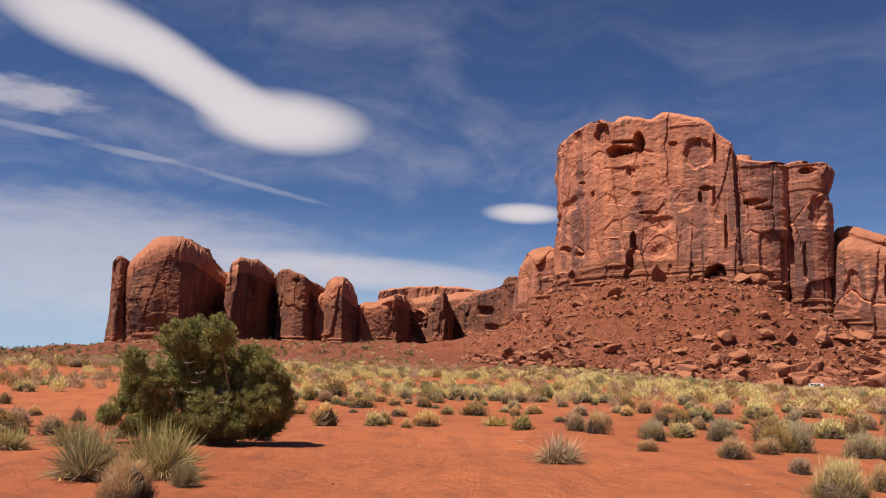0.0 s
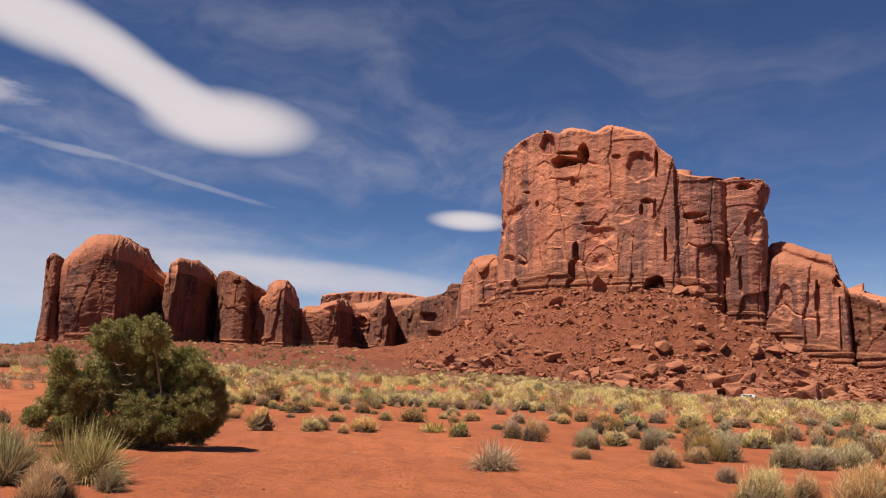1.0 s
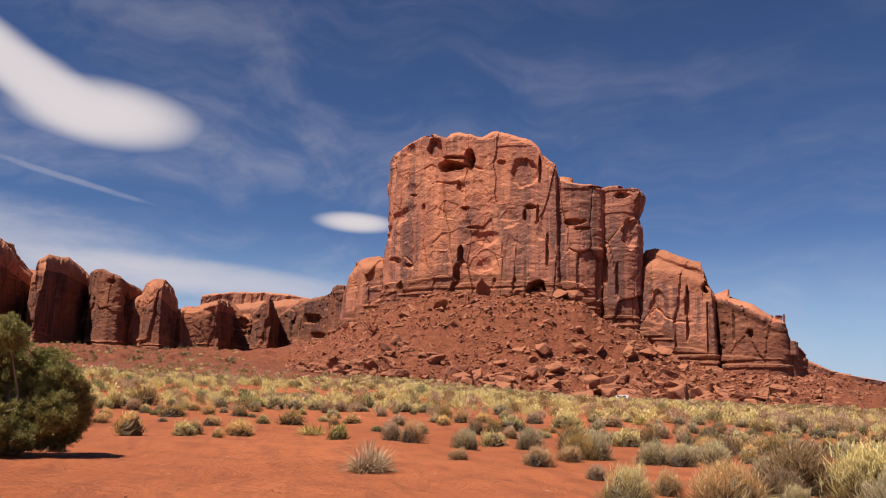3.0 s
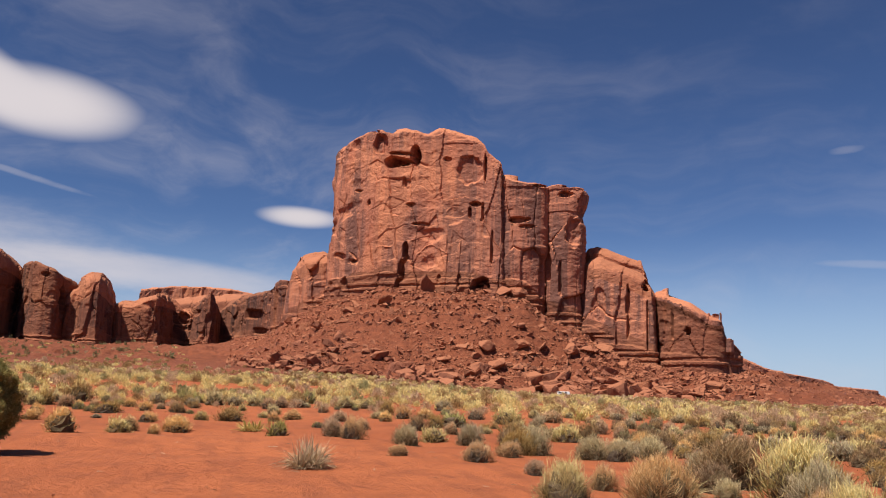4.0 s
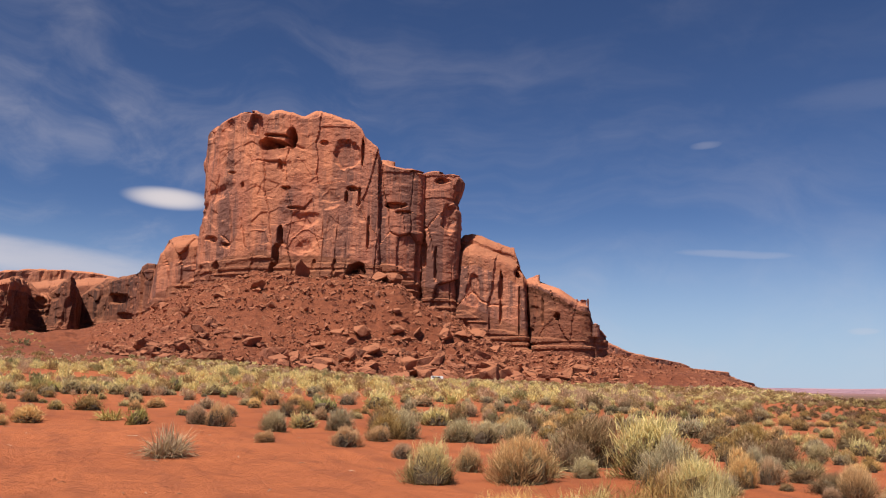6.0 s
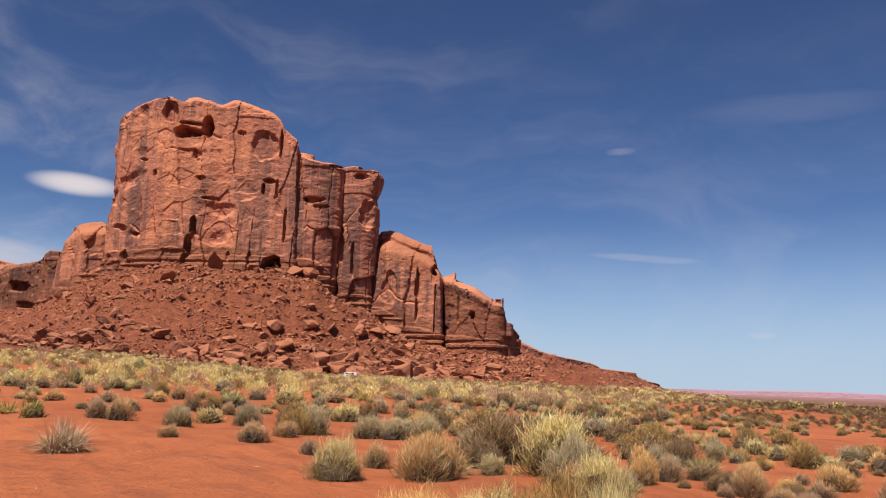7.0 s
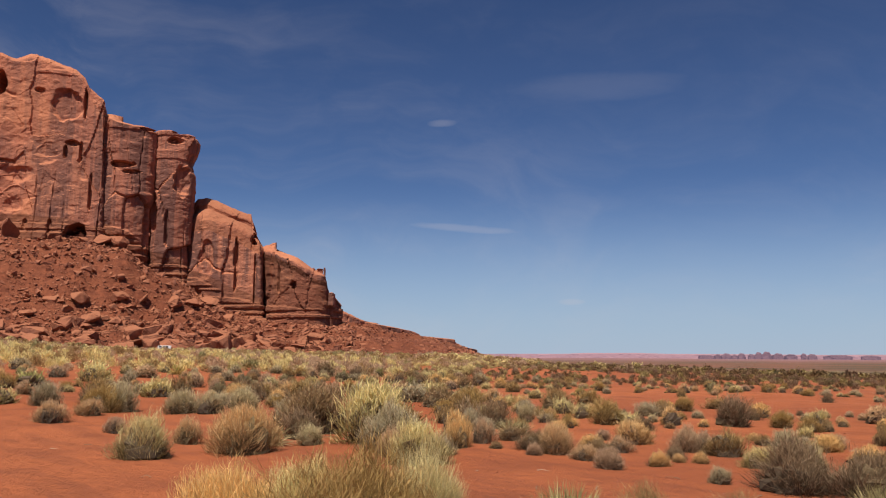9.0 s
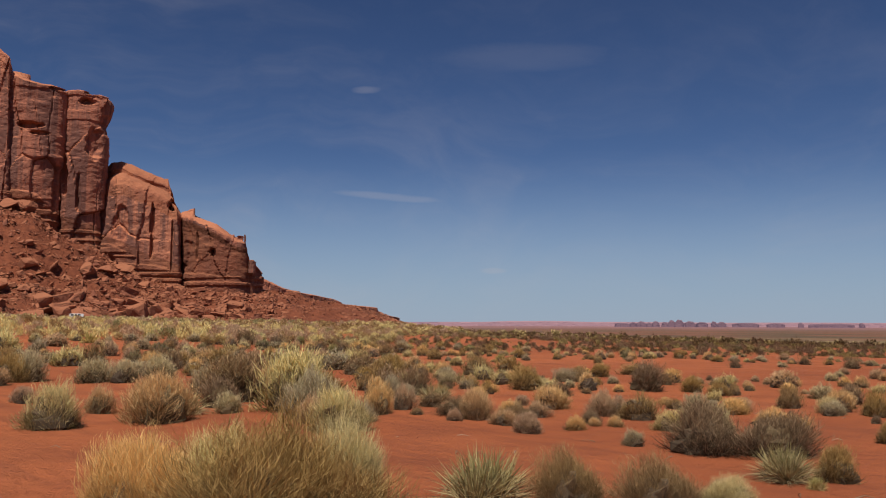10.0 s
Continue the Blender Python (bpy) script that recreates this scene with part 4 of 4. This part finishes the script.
STRAW = [(-4.2, 11.8, 0.88, 0.65), (-13.5, 27.2, 1.08, 0.63), (-6.2, 37.4, 0.89, 0.49), (-0.5, 33.0, 1.13, 0.57), (7.4, 21.6, 0.88, 0.57), (4.7, 29.3, 0.97, 0.70), (5.2, 28.4, 0.94, 0.79), (-35.3, 82.1, 1.74, 0.87), (-28.6, 71.6, 1.99, 0.85), (-16.1, 34.0, 0.76, 0.40), (-15.5, 40.5, 1.07, 0.54), (-5.2, 39.5, 0.78, 0.42), (-0.5, 32.4, 1.17, 0.60), (4.7, 42.7, 1.11, 0.55), (-1.8, 37.2, 0.91, 0.46), (5.6, 22.9, 0.64, 0.38), (8.9, 23.2, 0.81, 0.48), (7.7, 18.3, 0.54, 0.39), (7.9, 15.3, 0.60, 0.53), (8.1, 13.5, 1.34, 0.91), (12.7, 13.1, 0.76, 0.51), (14.6, 25.9, 0.95, 0.68)]
STRAW_MORE = [(17.5, 29.0, 0.86, 0.60), (3.6, 40.5, 0.68, 0.52), (11.8, 43.9, 1.20, 0.60), (15.1, 45.5, 1.26, 0.69), (19.1, 44.1, 1.57, 0.69), (5.3, 33.9, 0.89, 0.58), (6.9, 35.8, 0.83, 0.52), (6.9, 41.8, 0.94, 0.55), (4.2, 6.7, 1.0, 0.74), (14.4, 5.5, 1.00, 0.36), (12.0, 9.8, 0.65, 0.59), (11.1, 11.3, 0.62, 0.58), (11.9, 11.5, 0.51, 0.48), (11.4, 8.2, 0.58, 0.37), (13.1, 9.3, 0.53, 0.30), (12.2, 7.9, 0.42, 0.25), (12.8, 7.9, 0.24, 0.17), (13.0, 7.6, 0.30, 0.20), (14.2, 8.6, 0.58, 0.50), (14.4, 8.4, 0.52, 0.41)]
GREY = [(1.6, 39.8, 1.51, 0.66), (-4.0, 43.5, 1.58, 0.58), (9.5, 24.2, 1.02, 0.76), (11.5, 16.3, 1.86, 1.02), (14.6, 30.1, 1.13, 0.83), (22.6, 25.2, 1.21, 0.61), (20.2, 21.6, 1.05, 0.49), (18.7, 18.9, 1.08, 0.62), (4.75, 5.7, 1.6, 0.86), (7.3, 4.7, 0.62, 0.48), (7.7, 4.0, 0.71, 0.45), (11.5, 5.4, 1.14, 0.64), (11.8, 4.5, 1.09, 0.62), (10.4, 3.3, 0.58, 0.38), (14.8, 14.1, 0.99, 0.63), (17.4, 12.8, 0.89, 0.58), (16.8, 11.4, 0.78, 0.39), (16.8, 17.9, 1.02, 0.38), (19.3, 10.6, 0.96, 0.69), (20.2, 9.8, 0.69, 0.39), (19.9, 9.0, 0.53, 0.32), (21.1, 17.6, 1.07, 0.64)]
GREY_MORE = [(24.4, 18.9, 1.00, 0.60), (16.6, 8.4, 0.46, 0.21), (24.2, 15.0, 0.91, 0.44), (26.5, 15.1, 0.97, 0.39)]
PALE = [(6.9, 27.4, 1.01, 0.70), (10.2, 24.3, 0.94, 0.82), (9.2, 27.8, 1.15, 0.77), (6.4, 13.7, 1.01, 0.75), (11.1, 22.3, 1.12, 0.67), (11.4, 21.4, 0.93, 0.62), (13.0, 22.4, 0.99, 0.74), (11.5, 17.6, 0.79, 0.66), (10.6, 13.1, 1.6, 1.1), (10.2, 11.9, 1.3, 0.85), (9.2, 10.2, 1.1, 0.7), (14.1, 14.1, 0.46, 0.46), (15.6, 41.8, 1.76, 0.94), (5.4, 7.3, 0.92, 0.65), (6.0, 6.3, 0.68, 0.79), (8.4, 3.6, 0.63, 0.31), (13.2, 6.7, 0.63, 0.36), (11.3, 6.3, 0.33, 0.28), (17.7, 15.7, 0.61, 0.46), (20.2, 13.6, 0.70, 0.37)]
GREEN = [(16.7, 31.1, 0.82, 0.59), (12.0, 39.0, 1.88, 0.75)]
for rows, kind in ((YUCCAS, "yucca"), (STRAW + STRAW_MORE, "straw"), (GREY + GREY_MORE, "grey"), (PALE, "pale"), (GREEN, "green")):
    for x, y, w, h in rows:
        plant(kind, x, y, w, h, math.hypot(x, y) < 30)
plant("dry", 2.6, 18.8, 1.1, 0.76, True)


# ---- wild growth between them ----
def cover(x, y):
    """How thickly bushes grow at x, y, per square metre, and the chances of each kind (straw, pale, grey, green, yucca)."""
    d, az = math.hypot(x, y), math.degrees(math.atan2(x, y))
    patch = float(vnoise(x / 9, y / 9, 0, 41))
    if az < -11:
        k = 0.0 if d < 24 else 0.16 if d < 60 else 0.26
        mix = (0.62, 0.12, 0.2, 0.03, 0.03)
    elif az < 19:
        k = 0.0 if d < 29 else 0.1 if d < 42 else 0.16 if d < 55 else 0.36
        mix = (0.55, 0.2, 0.15, 0.06, 0.04) if d < 55 else (0.16, 0.48, 0.25, 0.09, 0.02)
    elif az < 32:
        k = 0.0 if d < 24 else 0.26
        mix = (0.22, 0.42, 0.24, 0.08, 0.04)
    else:
        k = 0.0 if d < 14.5 else 0.75 if d < 40 else 0.7 if d < 90 else 0.4
        mix = (0.36, 0.28, 0.29, 0.03, 0.04)
    if az > 58:
        k *= 0.75
    return k * max(0.15, 1 + 1.3 * patch), mix


NAMES = ("straw", "pale", "grey", "green", "yucca")


def wild():
    rng = np.random.default_rng(5)
    spots = []
    for i in range(14000):
        az, d = rng.uniform(-34, 80), 125 * math.sqrt(rng.uniform(0.006, 1))
        p = place(az, d)
        k, mix = cover(p.x, p.y)
        area = math.radians(114) / 2 * 125 ** 2 / 14000
        if rng.uniform() > k * area:
            continue
        w = rng.uniform(0.45, 1.15) if d < 55 else rng.uniform(0.8, 1.8) if az < 38 else rng.uniform(0.6, 1.3)
        if az > 45:
            w *= rng.uniform(0.35, 0.85)
        if any((p.x - a) ** 2 + (p.y - b) ** 2 < (c + w * 0.35) ** 2 for a, b, c in USED if abs(p.x - a) < 2.5):
            continue
        kind = NAMES[rng.choice(5, p=mix)]
        spots.append((d, p.x, p.y, w, w * rng.uniform(0.5, 0.75), kind))
        USED.append((p.x, p.y, w * 0.4))
    spots.sort()
    count, rest = {}, []
    for d, x, y, w, h, kind in spots:
        if count.get(kind, 0) < 190 and d < 62:
            count[kind] = count.get(kind, 0) + 1
            plant(kind, x, y, w, h, d < 20)
        else:
            rest.append((d, x, y, w, h, kind))
    return rest


def far_scrub(rest):
    """All bushes too far off to tell apart, joined by kind."""
    rng = np.random.default_rng(6)
    for i in range(9000):
        az, d = rng.uniform(-34, 80), 120 + 520 * rng.uniform() ** 1.5
        if -1 < az < 47 and d > 290:
            continue
        if (-12 < az < 6 and rng.uniform() < 0.75) or (az > 48 and d > 190):
            continue
        p = place(az, d)
        if vnoise(p.x / 30, p.y / 30, 0, 43) < rng.uniform(-1, 0.2):
            continue
        w = rng.uniform(0.9, 2.0) * (1.0 + d / 500)
        rest.append((d, p.x, p.y, w, w * rng.uniform(0.4, 0.6), NAMES[rng.choice(4, p=(0.2, 0.22, 0.52, 0.06) if az > -11 else (0.16, 0.08, 0.74, 0.02))]))
    lists = {"straw": ("straw_scrub", "dry straw-coloured scrub scattered over the red plain"), "pale": ("pale_scrub", "pale yellow-green scrub in a band across the plain"),
             "grey": ("grey_scrub", "grey-brown scrub scattered over the red plain"), "green": ("green_scrub", "yellow-green scrub among the pale shrubs"), "yucca": ("yucca_scrub", "small yuccas among the far scrub")}
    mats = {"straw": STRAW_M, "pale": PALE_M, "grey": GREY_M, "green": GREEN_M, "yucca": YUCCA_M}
    for kind, (name, label) in lists.items():
        mine = [r for r in rest if r[5] == kind]
        if not mine:
            continue
        mids = [tuft(300, 0.018, 0.85, -0.25, 0.2) if kind != "yucca" else spiky(60, 0.03) for _ in range(5)]
        fars = [tuft(80, 0.05, 0.85, -0.3, 0.2) for _ in range(5)]
        shapes = mids + fars
        picks = [rng.integers(5) + (0 if r[0] < 110 else 5) for r in mine]
        spins = rng.uniform(0, 6.28, len(mine))
        M = [np.array([[math.cos(s) * r[3], -math.sin(s) * r[3], 0], [math.sin(s) * r[3], math.cos(s) * r[3], 0], [0, 0, r[4]]]) for s, r in zip(spins, mine)]
        xy = np.array([(r[1], r[2]) for r in mine])
        V, F = join_copies(shapes, picks, M, np.stack([xy[:, 0], xy[:, 1], ground(xy[:, 0], xy[:, 1]) - 0.03], -1))
        tagged(mesh_ob(name, V, F, mats[kind]), label, "scrub", kind="stuff")



def far_junipers():
    """Dark junipers too far off to tell apart, on the skyline and below the domes."""
    rng = np.random.default_rng(23)
    shapes = [tuft(60, 0.06, 0.8, -0.1, 0.5) for _ in range(5)]
    M, P = [], []
    for i in range(520):
        az, d = rng.uniform(-36, -2), rng.uniform(330, 690) if i > 230 else rng.uniform(760, 900)
        if d > 700:
            az = rng.uniform(-36, -22)
        p = place(az, d)
        w = rng.uniform(2.0, 4.6)
        s = rng.uniform(0, 6.28)
        M.append(np.array([[math.cos(s) * w, -math.sin(s) * w, 0], [math.sin(s) * w, math.cos(s) * w, 0], [0, 0, w * rng.uniform(0.6, 0.9)]]))
        P.append((p.x, p.y, float(ground(p.x, p.y)) - 0.1))
    V, F = join_copies(shapes, rng.integers(0, 5, len(P)), M, np.array(P))
    tagged(mesh_ob("far_junipers", V, F, JUNIPER_M), "dark junipers dotted over the far plain and skyline", "junipers", kind="stuff")


far_scrub(wild())
far_junipers()
for shapes in KINDS.values():
    for ob in shapes:
        for q in (*ob.children, ob):
            bpy.data.objects.remove(q)


# ---- the juniper ----
def tube(points, r0, r1, sides=7):
    P = np.array(points, float)
    V, F = [], []
    for i, p in enumerate(P):
        t = P[min(i + 1, len(P) - 1)] - P[max(i - 1, 0)]
        t /= np.linalg.norm(t) + 1e-9
        u = np.cross(t, [0.3, 1, 0.2])
        u /= np.linalg.norm(u)
        v = np.cross(t, u)
        r = r0 + (r1 - r0) * i / (len(P) - 1)
        for q in range(sides):
            a = 2 * math.pi * q / sides
            V.append(p + r * (u * math.cos(a) + v * math.sin(a)))
    for i in range(len(P) - 1):
        for q in range(sides):
            a, b = i * sides + q, i * sides + (q + 1) % sides
            F += [(a, b, b + sides), (a, b + sides, a + sides)]
    return np.array(V), np.array(F)


# crown lobes: across, height, half width, half height
LOBES = [(-1.25, 2.72, 0.42, 0.46), (-0.75, 2.95, 0.38, 0.4), (-0.15, 2.9, 0.42, 0.45), (-1.2, 2.1, 0.48, 0.55), (-0.5, 2.3, 0.58, 0.6), (0.05, 2.2, 0.48, 0.6), (-0.9, 1.4, 0.58, 0.6), (-0.1, 1.5, 0.62, 0.65), (-0.3, 0.75, 0.6, 0.6), (0.4, 0.6, 0.6, 0.5),
         (0.75, 2.3, 0.36, 0.4), (1.15, 1.95, 0.4, 0.45), (0.7, 1.7, 0.45, 0.5), (1.45, 1.45, 0.38, 0.48), (1.0, 1.1, 0.58, 0.55), (1.5, 0.75, 0.4, 0.48), (1.1, 0.4, 0.5, 0.36),
         (-2.25, 2.1, 0.26, 0.36), (-2.2, 1.55, 0.38, 0.42), (-2.35, 1.0, 0.4, 0.38), (-1.75, 1.15, 0.32, 0.4), (-1.7, 0.6, 0.48, 0.42), (-2.75, 0.68, 0.28, 0.2), (-1.2, 0.5, 0.48, 0.38), (-1.6, 1.6, 0.36, 0.42), (-0.6, 0.4, 0.6, 0.34), (-2.05, 0.42, 0.42, 0.28), (0.2, 0.35, 0.55, 0.3), (1.6, 1.1, 0.36, 0.45)]


def juniper(x, y, scale):
    rng = np.random.default_rng(12)
    z = float(ground(x, y))
    ob = new("juniper")
    ob.matrix_world = pose(x, y, z, 0, 0, 14) @ Matrix.Scale(scale, 4)
    tagged(ob, "dense dark green juniper bush on red sand", "juniper")
    base = np.array([0.1, 0, -0.1])
    q = mesh_ob("trunk", *tube([base, (0.05, 0.05, 0.35), (-0.05, 0, 0.9), (0.0, 0.1, 1.6)], 0.16, 0.07), BARK_M, ob)
    roots, mids, tips, ws = [], [], [], []
    for ax, az, rw, rh in LOBES:
        dy = rng.uniform(-0.6, 0.6)
        c = np.array([ax, dy, az])
        mesh_ob("limb", *tube([base + [rng.normal(0, 0.06), rng.normal(0, 0.06), 0.1], base * 0.45 + c * 0.5 + rng.normal(0, 0.1, 3), c + rng.normal(0, 0.08, 3)], 0.045, 0.012, 5), BARK_M, ob)
        m = int(120 * (rw * rh + 0.12) / 0.35)
        out = rng.normal(size=(m, 3))
        out /= np.linalg.norm(out, axis=1)[:, None]
        heart = c + out * rng.uniform(0.3, 1.08, (m, 1)) * np.array([rw, max(rw, rh) * 0.85, rh])
        heart[:, 2] = np.maximum(heart[:, 2], 0.12)
        # each spray: short scaly twigs that rise and spread from its heart
        n = 120
        own = np.repeat(np.arange(m), n)
        go = rng.normal(0, 0.62, (m * n, 3)) + out[own] * 0.45 + np.array([0, 0, 0.6])
        go /= np.linalg.norm(go, axis=1)[:, None]
        far = rng.uniform(0.25, 1.0, (m * n, 1)) * rng.uniform(0.12, 0.25, m)[own][:, None]
        tip = heart[own] + go * far
        ln = rng.uniform(0.035, 0.085, (m * n, 1))
        turn_to = go + rng.normal(0, 0.35, (m * n, 3))
        roots.append(tip - turn_to * ln), mids.append(tip - turn_to * ln * 0.45), tips.append(tip), ws.append(rng.uniform(0.005, 0.011, m * n))
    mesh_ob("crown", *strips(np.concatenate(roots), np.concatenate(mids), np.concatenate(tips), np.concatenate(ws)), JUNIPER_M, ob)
    for s in range(5):
        a = rng.uniform(-1.2, 0.6)
        mesh_ob("dead_twig", *tube([(a, -0.75, 1.1 + 0.25 * s), (a + 0.12, -0.85, 1.08 + 0.25 * s), (a + 0.25, -0.9, 1.14 + 0.25 * s)], 0.008, 0.004, 4), WOOD_M, ob)


juniper(-5.75, 22.4, 0.97)


# ---- a parked van, far off at the foot of the slope ----
def box(size, at, mat, name, parent, bevel=0.05):
    bm = bmesh.new()
    bmesh.ops.create_cube(bm, size=1.0, matrix=Matrix.Translation(at) @ Matrix.Diagonal((*size, 1)))
    bmesh.ops.bevel(bm, geom=bm.edges[:], offset=bevel, segments=2, affect="EDGES")
    me = bpy.data.meshes.new(name)
    bm.to_mesh(me)
    bm.free()
    me.materials.append(mat)
    ob = new(name, me)
    ob.parent = parent
    return ob


def plain(name, col, rough):
    m, k = material(name)
    n = k.noise(k.pos, 3.0, 3)
    k.set(k.p.inputs["Base Color"], k.mix(n, [v * 0.9 for v in col], col))
    k.set(k.p.inputs["Roughness"], rough)
    return m


def van():
    p = place(23.9, 292)
    ob = new("van")
    ob.matrix_world = pose(p.x, p.y, float(ground(p.x, p.y)), 0, 0, -18) @ Matrix.Scale(0.85, 4)
    tagged(ob, "white van parked at the foot of the stony slope", "van")
    white, dark, rubber = plain("white_paint", (0.78, 0.78, 0.76), 0.35), plain("dark_glass", (0.02, 0.022, 0.025), 0.08), plain("tyre_rubber", (0.03, 0.03, 0.03), 0.8)
    box((4.9, 1.9, 1.75), (0, 0, 1.25), white, "body", ob, 0.18)
    for x in (-1.6, -0.4, 0.8):
        box((0.95, 0.04, 0.55), (x, -0.955, 1.65), dark, "window", ob, 0.015)
    box((0.04, 1.5, 0.6), (2.455, 0, 1.6), dark, "windscreen", ob, 0.015)
    for x in (-1.5, 1.5):
        for y in (-0.82, 0.82):
            bm = bmesh.new()
            bmesh.ops.create_cone(bm, cap_ends=True, segments=20, radius1=0.36, radius2=0.36, depth=0.24, matrix=Matrix.Translation((x, y, 0.36)) @ Matrix.Rotation(radians(90), 4, "X"))
            me = bpy.data.meshes.new("wheel")
            bm.to_mesh(me)
            bm.free()
            me.materials.append(rubber)
            new("wheel", me).parent = ob


van()


# ---- litter on the sand ----
def litter():
    rng = np.random.default_rng(17)
    shapes = [hull(rng, 7, np.array([1.0, 0.8, 0.6])) for _ in range(8)]
    n = 1500
    az, d = rng.uniform(-32, 76, n), rng.uniform(5.5, 34, n)
    x, y = d * np.sin(np.radians(az)), d * np.cos(np.radians(az))
    s = np.minimum(0.012 + 0.012 * rng.pareto(2.2, n), 0.09)
    V, F = join_copies(shapes, rng.integers(0, 8, n), [turn(rng, q) for q in s], np.stack([x, y, ground(x, y) + 0.15 * s], -1))
    tagged(mesh_ob("pebbles", V, F, RUBBLE), "small red and brown pebbles strewn on the sand", "pebbles", kind="stuff")
    V, F, o = [], [], 0
    for i in range(170):
        a, q = rng.uniform(-30, 74), rng.uniform(6, 30)
        p = np.array(place(a, q))
        h = rng.uniform(0, 6.28)
        go = np.array([math.cos(h), math.sin(h), 0]) * rng.uniform(0.06, 0.3)
        p[2] = float(ground(p[0], p[1])) + 0.012
        v, f = tube([p, p + go * 0.5 + [0, 0, rng.uniform(0, 0.03)] + rng.normal(0, 0.012, 3) * [1, 1, 0], p + go], 0.007, 0.003, 4)
        V.append(v), F.append(f + o)
        o += len(v)
    tagged(mesh_ob("twig_litter", np.concatenate(V), np.concatenate(F), WOOD_M), "dead twigs and stalks lying on the sand", "twigs", kind="stuff")


litter()
